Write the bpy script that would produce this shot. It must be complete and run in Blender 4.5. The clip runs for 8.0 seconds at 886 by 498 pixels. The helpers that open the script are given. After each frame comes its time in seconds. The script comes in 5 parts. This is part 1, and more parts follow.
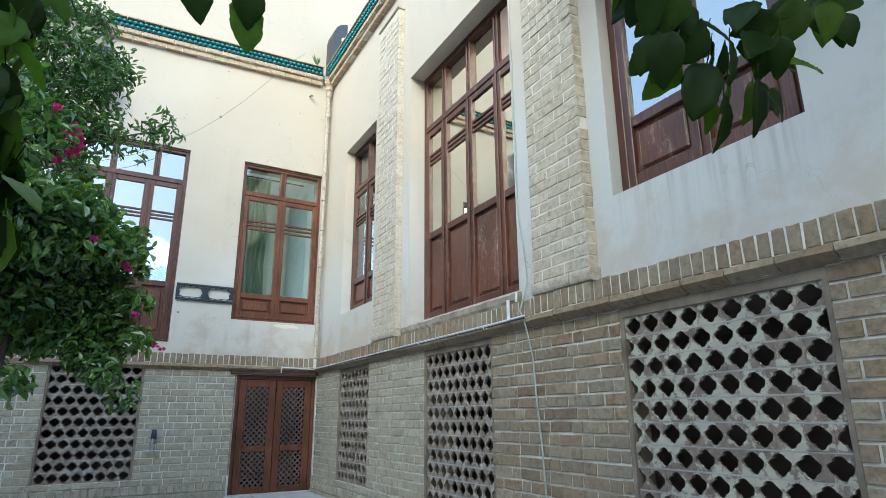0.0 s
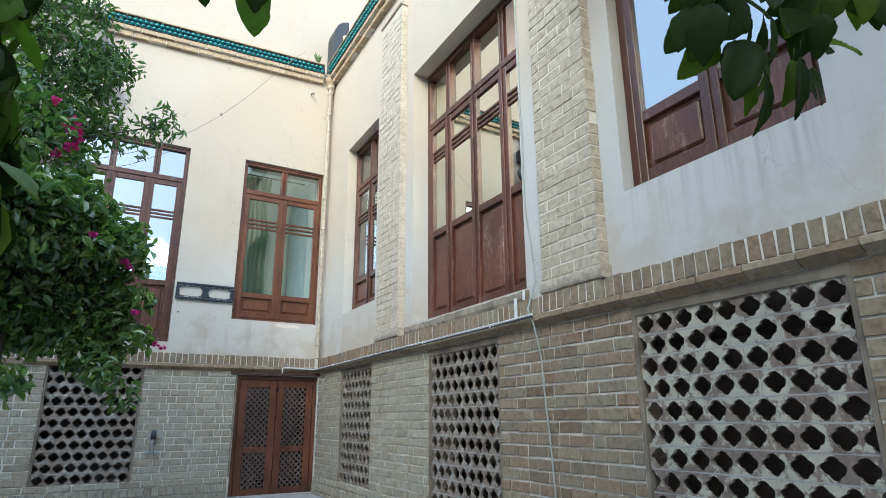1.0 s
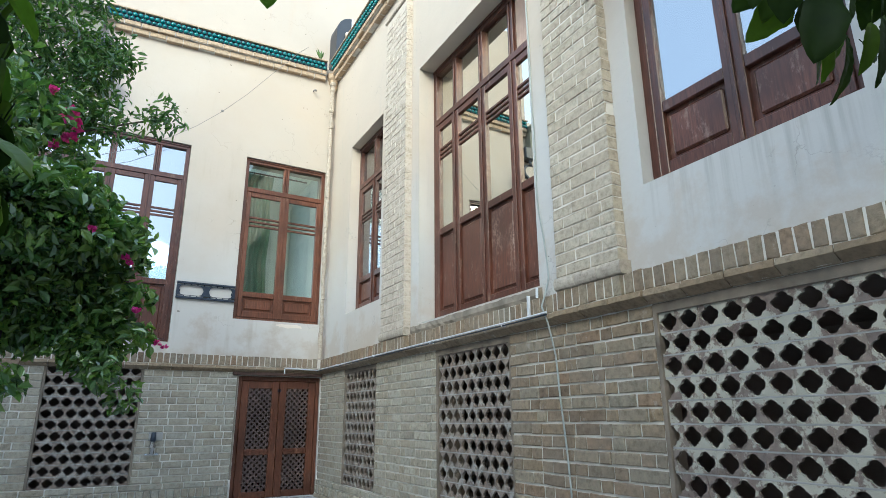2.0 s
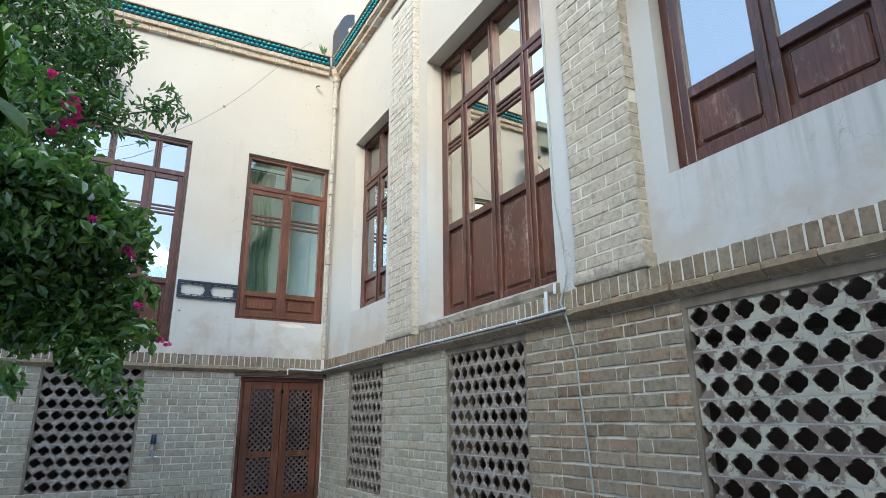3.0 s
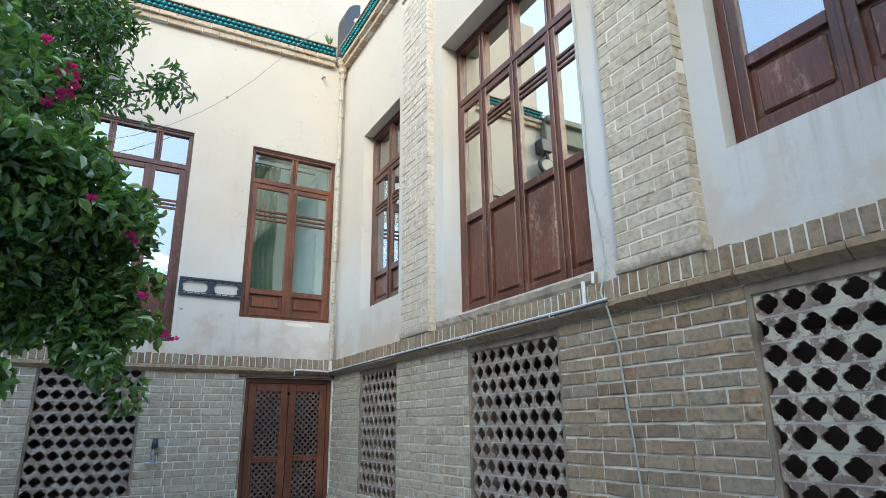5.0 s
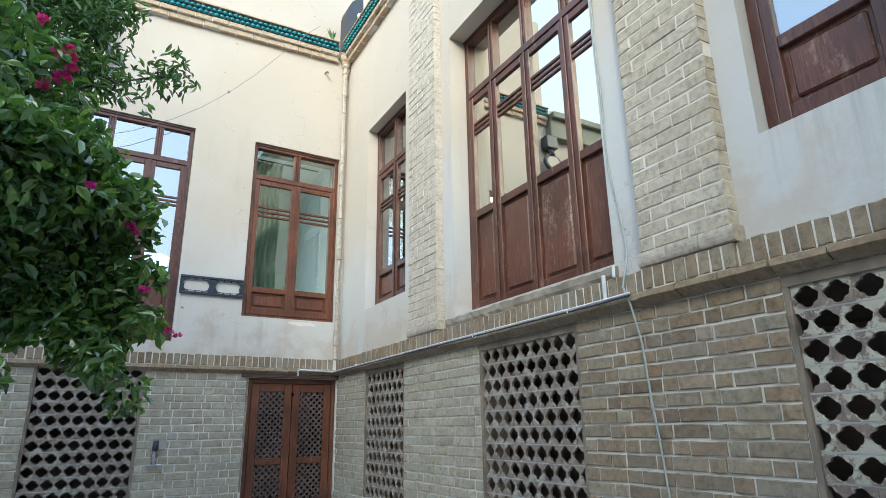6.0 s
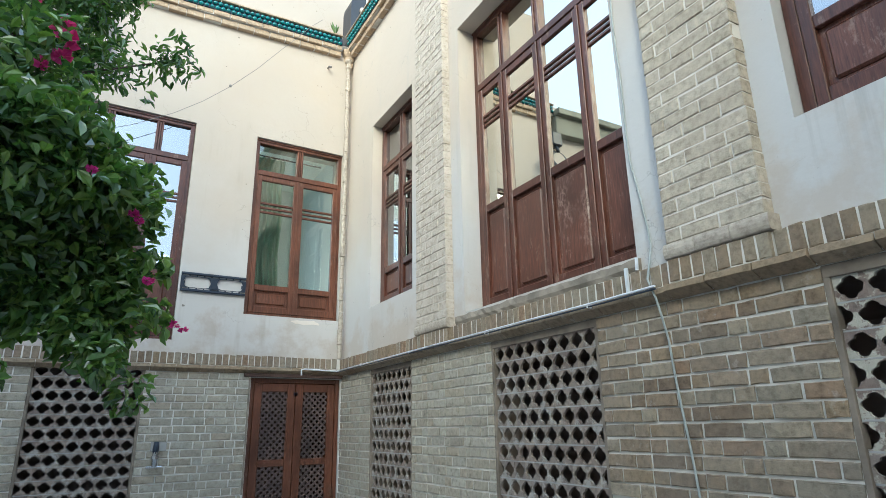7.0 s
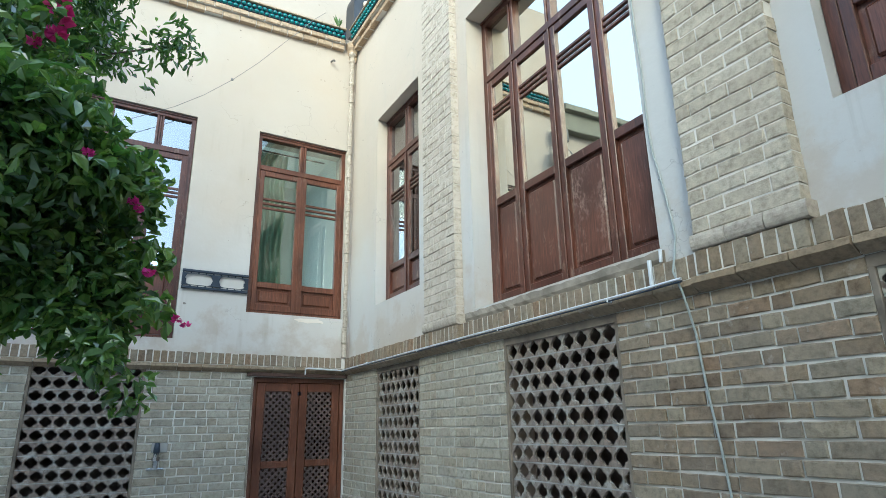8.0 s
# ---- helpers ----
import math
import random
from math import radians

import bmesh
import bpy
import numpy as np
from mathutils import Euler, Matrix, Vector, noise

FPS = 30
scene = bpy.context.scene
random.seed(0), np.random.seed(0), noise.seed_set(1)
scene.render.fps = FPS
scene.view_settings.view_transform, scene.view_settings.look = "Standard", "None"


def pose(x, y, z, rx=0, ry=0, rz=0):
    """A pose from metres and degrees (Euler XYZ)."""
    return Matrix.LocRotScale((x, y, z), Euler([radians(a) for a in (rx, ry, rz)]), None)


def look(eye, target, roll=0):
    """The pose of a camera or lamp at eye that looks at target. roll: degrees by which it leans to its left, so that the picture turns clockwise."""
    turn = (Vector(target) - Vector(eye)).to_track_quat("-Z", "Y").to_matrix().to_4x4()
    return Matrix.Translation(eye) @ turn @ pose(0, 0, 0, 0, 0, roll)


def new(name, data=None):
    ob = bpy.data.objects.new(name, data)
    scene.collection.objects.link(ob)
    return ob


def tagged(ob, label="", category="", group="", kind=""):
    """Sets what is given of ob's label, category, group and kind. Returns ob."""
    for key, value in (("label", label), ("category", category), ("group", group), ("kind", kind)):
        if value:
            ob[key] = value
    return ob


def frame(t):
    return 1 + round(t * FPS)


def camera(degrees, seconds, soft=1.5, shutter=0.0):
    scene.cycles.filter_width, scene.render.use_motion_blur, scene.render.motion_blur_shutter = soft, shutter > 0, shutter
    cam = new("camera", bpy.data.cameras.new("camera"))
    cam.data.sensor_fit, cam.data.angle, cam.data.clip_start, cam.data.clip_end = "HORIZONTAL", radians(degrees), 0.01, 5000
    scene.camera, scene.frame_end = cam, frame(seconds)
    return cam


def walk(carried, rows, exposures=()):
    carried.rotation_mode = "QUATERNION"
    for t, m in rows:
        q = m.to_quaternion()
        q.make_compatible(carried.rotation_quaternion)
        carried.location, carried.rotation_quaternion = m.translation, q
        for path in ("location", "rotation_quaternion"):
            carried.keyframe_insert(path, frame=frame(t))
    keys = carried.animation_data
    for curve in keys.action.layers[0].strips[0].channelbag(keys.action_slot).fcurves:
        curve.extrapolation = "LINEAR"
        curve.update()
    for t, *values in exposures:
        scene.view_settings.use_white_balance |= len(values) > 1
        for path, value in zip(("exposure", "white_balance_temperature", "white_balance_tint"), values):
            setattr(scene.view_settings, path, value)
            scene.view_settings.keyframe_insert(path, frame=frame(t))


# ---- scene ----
cam = camera(73.6, 8.0, 0.85)
PATH = [
    (0, (-0.514, 0.464, 0.979), (0.456, 2.124, 1.531), -0.5),
    (0.5, (-0.52, 0.507, 0.979), (0.452, 2.166, 1.532), -0.5),
    (1, (-0.514, 0.57, 0.977), (0.458, 2.228, 1.532), -0.5),
    (1.5, (-0.514, 0.649, 0.980), (0.459, 2.306, 1.537), -0.5),
    (3, (-0.522, 0.948, 0.970), (0.456, 2.598, 1.536), -0.6),
    (3.5, (-0.52, 1.057, 0.965), (0.458, 2.705, 1.535), -0.6),
    (4, (-0.524, 1.16, 0.963), (0.457, 2.806, 1.536), -0.7),
    (4.5, (-0.527, 1.252, 0.960), (0.456, 2.896, 1.535), -0.8),
    (6, (-0.52, 1.542, 0.958), (0.465, 3.183, 1.538), -1.0),
    (6.5, (-0.527, 1.637, 0.955), (0.461, 3.275, 1.537), -1.1),
    (7, (-0.532, 1.739, 0.949), (0.459, 3.375, 1.533), -1.1),
    (7.5, (-0.526, 1.831, 0.950), (0.465, 3.467, 1.534), -1.2),
    (8, (-0.514, 1.929, 0.950), (0.476, 3.565, 1.535), -1.2),
]
EXPOSURE = 0.55
walk(cam, [(t, look(eye, target, roll)) for t, eye, target, roll in PATH], [(t, EXPOSURE, k, tint) for t, k, tint in ((0.0, 4980, -3), (0.75, 5060, 0), (1.5, 5080, -1), (3.5, 4950, 1), (4.5, 4950, 1), (6.5, 5080, -1), (7.5, 5010, -2), (8.0, 4930, -4))])

# ---- light: open shade in a courtyard, hazy low sun beyond the walls behind the viewer ----
SUN_EL, SUN_AZ = 24.0, 222.0          # degrees; azimuth from +y towards +x
world = bpy.data.worlds.new("sky")
scene.world = world
world.use_nodes = True
wn = world.node_tree.nodes
sky = wn.new("ShaderNodeTexSky")
sky.sky_type, sky.sun_disc = "NISHITA", False
sky.sun_elevation, sky.sun_rotation = radians(SUN_EL), radians(SUN_AZ)
sky.dust_density, sky.ozone_density = 7.0, 1.5
wn["Background"].inputs["Strength"].default_value = 0.15
haze = wn.new("ShaderNodeMix")               # pale summer haze over the clear-sky colours
haze.data_type, haze.blend_type = "RGBA", "ADD"
haze.inputs[0].default_value = 1.0
haze.inputs[7].default_value = (6.1, 6.6, 7.3, 1)
world.node_tree.links.new(sky.outputs[0], haze.inputs[6])
world.node_tree.links.new(haze.outputs[2], wn["Background"].inputs["Color"])
sun_data = bpy.data.lights.new("sun", "SUN")
sun_data.energy, sun_data.angle, sun_data.color = 1.6, radians(22), (1.0, 0.79, 0.46)
sun = new("sun", sun_data)
to_sun = Vector((math.sin(radians(SUN_AZ)) * math.cos(radians(SUN_EL)), math.cos(radians(SUN_AZ)) * math.cos(radians(SUN_EL)), math.sin(radians(SUN_EL))))
sun.matrix_world = look(to_sun * 60, (0, 0, 0))


# ---- materials ----
def material(name, rough=0.7, metal=0.0, spec=0.5):
    m = bpy.data.materials.new(name)
    m.use_nodes = True
    nt = m.node_tree
    b = nt.nodes["Principled BSDF"]
    b.inputs["Roughness"].default_value, b.inputs["Metallic"].default_value = rough, metal
    b.inputs["Specular IOR Level"].default_value = spec
    return m, nt, b


def node(nt, kind, **values):
    n = nt.nodes.new(kind)
    for key, value in values.items():
        n.inputs[key.replace("_", " ")].default_value = value
    return n


def noise_at(nt, scale, detail=4.0, rough=0.55, stretch=None, coords="position"):
    if coords == "position":
        out = nt.nodes.new("ShaderNodeNewGeometry").outputs["Position"]
    else:
        out = nt.nodes.new("ShaderNodeTexCoord").outputs["Object"]
    if stretch:
        mp = nt.nodes.new("ShaderNodeMapping")
        mp.inputs["Scale"].default_value = stretch
        nt.links.new(out, mp.inputs[0])
        out = mp.outputs[0]
    n = node(nt, "ShaderNodeTexNoise", Scale=scale, Detail=detail, Roughness=rough)
    nt.links.new(out, n.inputs["Vector"])
    return n.outputs["Fac"]


def ramp(nt, fac, stops):
    r = nt.nodes.new("ShaderNodeValToRGB")
    el = r.color_ramp.elements
    while len(el) < len(stops):
        el.new(0.5)
    for e, (p, c) in zip(el, stops):
        e.position, e.color = p, (*c, 1) if len(c) == 3 else c
    nt.links.new(fac, r.inputs[0])
    return r.outputs[0]


def mix(nt, fac, a, b, mode="MIX"):
    n = nt.nodes.new("ShaderNodeMix")
    n.data_type, n.blend_type = "RGBA", mode
    for sock, v in ((n.inputs[0], fac), (n.inputs[6], a), (n.inputs[7], b)):
        if isinstance(v, (int, float)):
            sock.default_value = v
        elif isinstance(v, tuple):
            sock.default_value = (*v, 1)
        else:
            nt.links.new(v, sock)
    return n.outputs[2]


def bump(nt, b, height, strength=0.3, distance=0.01):
    n = node(nt, "ShaderNodeBump", Strength=strength, Distance=distance)
    nt.links.new(height, n.inputs["Height"])
    nt.links.new(n.outputs[0], b.inputs["Normal"])


def plaster_mat(name, tone, stain, lo=0.50, hi=0.66, drips=None, tint=(0.97, 0.90, 0.80), wet=(0.80, 0.70, 0.60), skylit=None):
    m, nt, b = material(name, 0.85, 0, 0.25)
    big = ramp(nt, noise_at(nt, 0.9, 5), [(0.35, (0, 0, 0)), (0.72, (1, 1, 1))])
    col = mix(nt, big, tone, tuple(0.93 * t for t in tone))
    if skylit:                                  # warm-to-cool fall of light painted in: whiter below, with an uneven upper end
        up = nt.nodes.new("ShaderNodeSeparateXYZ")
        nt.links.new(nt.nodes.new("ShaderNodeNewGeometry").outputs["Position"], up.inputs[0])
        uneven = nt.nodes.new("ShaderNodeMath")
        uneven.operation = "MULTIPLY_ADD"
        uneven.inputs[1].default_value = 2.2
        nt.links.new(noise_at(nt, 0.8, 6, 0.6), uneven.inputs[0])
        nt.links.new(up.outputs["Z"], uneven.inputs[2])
        fade = node(nt, "ShaderNodeMapRange", From_Min=3.9, From_Max=5.3, To_Min=1.0, To_Max=0.0)
        nt.links.new(uneven.outputs[0], fade.inputs["Value"])
        col = mix(nt, fade.outputs[0], col, skylit)
    streak = ramp(nt, noise_at(nt, 1.0, 6, 0.6, (7, 7, 0.55)), [(lo, (0, 0, 0)), (hi, (0.6, 0.6, 0.6))])
    patchy = ramp(nt, noise_at(nt, 1.7, 3), [(0.42, (0, 0, 0)), (0.60, (1, 1, 1))])
    both = mix(nt, 1.0, streak, patchy, "MULTIPLY")
    col = mix(nt, both, col, stain)
    speck = ramp(nt, noise_at(nt, 42, 2), [(0.74, (0, 0, 0)), (0.78, (0.5, 0.5, 0.5))])
    col = mix(nt, speck, col, tuple(0.75 * s for s in stain))
    warm = ramp(nt, noise_at(nt, 0.55, 6, 0.6), [(0.48, (0, 0, 0)), (0.70, (0.55, 0.55, 0.55))])
    col = mix(nt, warm, col, tuple(a * b for a, b in zip(tone, tint)))
    low = nt.nodes.new("ShaderNodeSeparateXYZ")
    nt.links.new(nt.nodes.new("ShaderNodeNewGeometry").outputs["Position"], low.inputs[0])
    rise = node(nt, "ShaderNodeMapRange", From_Min=1.95, From_Max=2.75, To_Min=0.62, To_Max=0.30)
    nt.links.new(low.outputs["Z"], rise.inputs["Value"])
    cut = nt.nodes.new("ShaderNodeMath")
    cut.operation = "SUBTRACT"
    nt.links.new(rise.outputs[0], cut.inputs[0])
    nt.links.new(noise_at(nt, 3.2, 7, 0.65), cut.inputs[1])
    damp = ramp(nt, cut.outputs[0], [(0.0, (0, 0, 0)), (0.16, (0.45, 0.45, 0.45))])
    col = mix(nt, damp, col, tuple(a * b for a, b in zip(tone, wet)))
    if drips:
        pos = nt.nodes.new("ShaderNodeSeparateXYZ")
        nt.links.new(nt.nodes.new("ShaderNodeNewGeometry").outputs["Position"], pos.inputs[0])
        gates = []
        for axis, (a, b0, c, d) in zip("YZ", drips):
            up = node(nt, "ShaderNodeMapRange", From_Min=a, From_Max=b0)
            down = node(nt, "ShaderNodeMapRange", From_Min=c, From_Max=d, To_Min=1.0, To_Max=0.0)
            for n in (up, down):
                nt.links.new(pos.outputs[axis], n.inputs["Value"])
                gates.append(n.outputs[0])
        runs = ramp(nt, noise_at(nt, 1.0, 5, 0.6, (17, 17, 0.9)), [(0.46, (0, 0, 0)), (0.68, (0.75, 0.75, 0.75))])
        for g0 in gates:
            runs = mix(nt, 1.0, runs, g0, "MULTIPLY")
        col = mix(nt, runs, col, (0.36, 0.35, 0.33))
    cells = node(nt, "ShaderNodeTexVoronoi", Scale=1.15)
    cells.feature = "DISTANCE_TO_EDGE"
    bent = nt.nodes.new("ShaderNodeVectorMath")
    bent.operation = "ADD"
    wob = node(nt, "ShaderNodeTexNoise", Scale=3.0, Detail=6.0)
    spot = nt.nodes.new("ShaderNodeNewGeometry").outputs["Position"]
    nt.links.new(spot, wob.inputs["Vector"])
    nt.links.new(spot, bent.inputs[0])
    nt.links.new(wob.outputs["Color"], bent.inputs[1])
    nt.links.new(bent.outputs[0], cells.inputs["Vector"])
    crack = ramp(nt, cells.outputs["Distance"], [(0.0015, (0.55, 0.55, 0.55)), (0.005, (0, 0, 0))])
    where = ramp(nt, noise_at(nt, 1.3, 2), [(0.53, (0, 0, 0)), (0.60, (1, 1, 1))])
    col = mix(nt, mix(nt, 1.0, crack, where, "MULTIPLY"), col, tuple(0.62 * v for v in stain))
    pits = ramp(nt, noise_at(nt, 17, 1), [(0.795, (0, 0, 0)), (0.81, (0.8, 0.8, 0.8))])
    col = mix(nt, pits, col, tuple(0.35 * v for v in stain))
    nt.links.new(col, b.inputs["Base Color"])
    bump(nt, b, noise_at(nt, 7, 8, 0.6), 0.3, 0.012)
    return m


# cream above and a whiter foot stand in for the light's change
PLASTER = plaster_mat("plaster", (0.470, 0.415, 0.347), (0.385, 0.335, 0.275), 0.56, 0.76, skylit=(0.535, 0.512, 0.478))
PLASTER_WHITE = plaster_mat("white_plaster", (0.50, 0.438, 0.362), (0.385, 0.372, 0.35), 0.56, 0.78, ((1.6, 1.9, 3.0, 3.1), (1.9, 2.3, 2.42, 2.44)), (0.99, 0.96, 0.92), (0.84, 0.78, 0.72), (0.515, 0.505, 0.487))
PLASTER_PLAIN = plaster_mat("far_plaster", (0.70, 0.64, 0.56), (0.62, 0.55, 0.46))
PLASTER_PEACH = plaster_mat("peach_plaster", (0.41, 0.355, 0.29), (0.40, 0.33, 0.255))


def brick_mat(name, tones, worn, per="object", wash=(0.62, 0.8), white=(0.52, 0.49, 0.44), cover=0.6):
    m, nt, b = material(name, 0.88, 0, 0.2)
    if per == "object":
        rnd = nt.nodes.new("ShaderNodeObjectInfo").outputs["Random"]
    else:
        rnd = nt.nodes.new("ShaderNodeNewGeometry").outputs["Random Per Island"]
    n = len(tones)
    col = ramp(nt, rnd, [(i / (n - 1), t) for i, t in enumerate(tones)])
    grain = ramp(nt, noise_at(nt, 26, 6, 0.65), [(0.28, (0.50, 0.48, 0.45)), (0.5, (0.90, 0.90, 0.89)), (0.72, (1.14, 1.12, 1.08))])
    col = mix(nt, 1.0, col, grain, "MULTIPLY")
    dirt = ramp(nt, noise_at(nt, 2.2, 5), [(0.42, (0, 0, 0)), (0.75, (0.6, 0.6, 0.6))])
    col = mix(nt, dirt, col, worn)
    pale = ramp(nt, noise_at(nt, 9, 4, 0.7), [(wash[0], (0, 0, 0)), (wash[1], (cover,) * 3)])
    col = mix(nt, pale, col, white)
    nt.links.new(col, b.inputs["Base Color"])
    bump(nt, b, noise_at(nt, 34, 7, 0.72), 0.75, 0.008)
    return m


BRICK = brick_mat("brick", [(0.29, 0.236, 0.165), (0.245, 0.183, 0.122), (0.325, 0.276, 0.20), (0.258, 0.174, 0.11), (0.282, 0.245, 0.183), (0.19, 0.141, 0.098), (0.295, 0.223, 0.14)], (0.25, 0.215, 0.17))
BRICK_JOINED = brick_mat("brick_run", [(0.29, 0.236, 0.165), (0.245, 0.183, 0.122), (0.325, 0.276, 0.20), (0.258, 0.174, 0.11), (0.282, 0.245, 0.183), (0.19, 0.141, 0.098), (0.295, 0.223, 0.14)], (0.25, 0.215, 0.17), "island")
# greyer brick; stronger light on back and far walls is in its tones
BRICK_GREY_LIT = brick_mat("grey_green_brick_lit", [(0.405, 0.372, 0.298), (0.36, 0.318, 0.245), (0.45, 0.42, 0.345), (0.372, 0.32, 0.24), (0.42, 0.40, 0.335), (0.315, 0.28, 0.222)], (0.345, 0.314, 0.25))
BRICK_GREY_LIT_JOINED = brick_mat("grey_green_brick_run_lit", [(0.405, 0.372, 0.298), (0.36, 0.318, 0.245), (0.45, 0.42, 0.345), (0.372, 0.32, 0.24), (0.42, 0.40, 0.335), (0.315, 0.28, 0.222)], (0.345, 0.314, 0.25), "island")
BRICK_LEDGE = brick_mat("moulded_brick", [(0.30, 0.235, 0.155), (0.25, 0.185, 0.12), (0.34, 0.28, 0.20), (0.27, 0.20, 0.13)], (0.24, 0.185, 0.12))
BRICK_PALE = brick_mat("pale_brick", [(0.485, 0.425, 0.335), (0.445, 0.388, 0.30), (0.52, 0.465, 0.375), (0.425, 0.365, 0.28)], (0.45, 0.39, 0.31))
BRICK_LIME = brick_mat("limewashed_brick", [(0.50, 0.44, 0.36), (0.475, 0.415, 0.335), (0.52, 0.46, 0.38)], (0.48, 0.42, 0.345), "object", (0.45, 0.6), (0.53, 0.475, 0.40), 0.8)
BRICK_SAND = brick_mat("sand_brick", [(0.43, 0.325, 0.215), (0.47, 0.37, 0.26), (0.40, 0.30, 0.20)], (0.40, 0.31, 0.22), "island")
MOULDING = brick_mat("moulding_clay", [(0.44, 0.385, 0.315), (0.48, 0.425, 0.35), (0.41, 0.36, 0.30)], (0.41, 0.355, 0.29), "island")
TILE_CLAY = brick_mat("clay_screen", [(0.265, 0.215, 0.175), (0.235, 0.185, 0.155), (0.30, 0.255, 0.21), (0.20, 0.16, 0.14)], (0.26, 0.235, 0.205), "object", (0.52, 0.60), (0.40, 0.385, 0.35))

TILE_WASHED = brick_mat("whitewashed_clay", [(0.235, 0.18, 0.15), (0.20, 0.155, 0.135), (0.27, 0.22, 0.18), (0.18, 0.14, 0.125)], (0.25, 0.21, 0.18), "object", (0.48, 0.53), (0.455, 0.43, 0.35), 0.85)


def mortar_mat(name, tone, low=0.8):
    m, nt, b = material(name, 0.92, 0, 0.15)
    col = mix(nt, ramp(nt, noise_at(nt, 6, 5), [(0.3, (0, 0, 0)), (0.7, (1, 1, 1))]), tone, tuple(low * t for t in tone))
    nt.links.new(col, b.inputs["Base Color"])
    bump(nt, b, noise_at(nt, 70, 4), 0.4, 0.004)
    return m


MORTAR = mortar_mat("mortar", (0.77, 0.745, 0.685))
MORTAR_DULL = mortar_mat("dull_mortar", (0.69, 0.66, 0.595), 0.68)
MORTAR_LIME = mortar_mat("lime_mortar", (0.55, 0.495, 0.42), 0.9)
MORTAR_BUFF = mortar_mat("buff_mortar", (0.72, 0.68, 0.61))
MORTAR_BROWN = mortar_mat("brown_mortar", (0.25, 0.21, 0.165), 0.5)
MORTAR_WORN = mortar_mat("worn_mortar", (0.33, 0.285, 0.225), 0.5)
MORTAR_GREY = mortar_mat("grey_mortar", (0.40, 0.39, 0.37))
STONE = mortar_mat("paving_stone", (0.46, 0.45, 0.44))


def wood_mat(name, tones, rough, wear):
    m, nt, b = material(name, rough, 0, 0.45)
    grain = noise_at(nt, 9, 6, 0.62, (9, 9, 0.7))
    col = ramp(nt, grain, [(0.3, tones[0]), (0.5, tones[1]), (0.72, tones[2])])
    patchy = ramp(nt, noise_at(nt, 1.9, 4), [(0.4, (0, 0, 0)), (0.66, (0.9, 0.9, 0.9))])
    col = mix(nt, patchy, col, tuple(0.50 * t for t in tones[1]))
    scuff = ramp(nt, noise_at(nt, 5.0, 8, 0.75, (3, 3, 1.2)), [(0.565, (0, 0, 0)), (0.68, (wear, wear, wear))])
    col = mix(nt, scuff, col, (0.33, 0.23, 0.17))
    nt.links.new(col, b.inputs["Base Color"])
    nt.links.new(ramp(nt, grain, [(0.3, (rough - 0.1,) * 3), (0.7, (rough + 0.12,) * 3)]), b.inputs["Roughness"])
    bump(nt, b, grain, 0.2, 0.003)
    return m


WOOD = wood_mat("brown_wood", [(0.042, 0.016, 0.010), (0.095, 0.034, 0.021), (0.155, 0.063, 0.039)], 0.38, 0.4)
WOOD_PANEL = wood_mat("panel_wood", [(0.055, 0.020, 0.012), (0.110, 0.040, 0.024), (0.168, 0.071, 0.043)], 0.40, 0.5)
WOOD_WARM = wood_mat("warm_wood", [(0.062, 0.021, 0.010), (0.13, 0.046, 0.022), (0.20, 0.080, 0.040)], 0.44, 0.25)
BOARD = wood_mat("raw_board", [(0.36, 0.24, 0.18), (0.46, 0.33, 0.26), (0.54, 0.41, 0.33)], 0.75, 0.3)
WOOD_SLAT = wood_mat("grey_brown_wood", [(0.055, 0.036, 0.030), (0.095, 0.062, 0.052), (0.13, 0.088, 0.074)], 0.6, 0.2)
WOOD_DARK = wood_mat("weathered_wood", [(0.05, 0.028, 0.02), (0.085, 0.046, 0.032), (0.125, 0.07, 0.05)], 0.7, 0.2)


def plain_mat(name, tone, rough=0.6, metal=0.0, spread=0.8, scale=12):
    m, nt, b = material(name, rough, metal)
    col = mix(nt, ramp(nt, noise_at(nt, scale, 5), [(0.3, (0, 0, 0)), (0.7, (1, 1, 1))]), tone, tuple(spread * t for t in tone))
    nt.links.new(col, b.inputs["Base Color"])
    bump(nt, b, noise_at(nt, 90, 3), 0.1, 0.002)
    return m


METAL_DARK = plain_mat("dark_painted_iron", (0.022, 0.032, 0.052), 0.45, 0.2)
METAL_PIPE = plain_mat("galvanised_steel", (0.80, 0.82, 0.85), 0.38, 0.25)
METAL_TAP = plain_mat("chrome", (0.62, 0.63, 0.65), 0.22, 1.0)
HOSE = plain_mat("grey_green_hose", (0.36, 0.39, 0.37), 0.5)
WIRE = plain_mat("grey_wire", (0.22, 0.21, 0.20), 0.6)
ROOM = plain_mat("room_paint", (0.78, 0.80, 0.70), 0.9, 0, 0.92, 2)
CELLAR = plain_mat("cellar_wall", (0.36, 0.30, 0.26), 0.95, 0, 0.7, 3)
GREEN_GLAZE = plain_mat("turquoise_glaze", (0.022, 0.185, 0.19), 0.14, 0, 0.5, 16)
CURTAIN = plain_mat("green_curtain", (0.34, 0.46, 0.34), 0.9, 0, 0.85, 5)
EAVE = plain_mat("eave_plaster", (0.24, 0.235, 0.18), 0.85, 0, 0.8, 3)
GREY_BOX = plain_mat("grey_plastic", (0.03, 0.033, 0.04), 0.5)


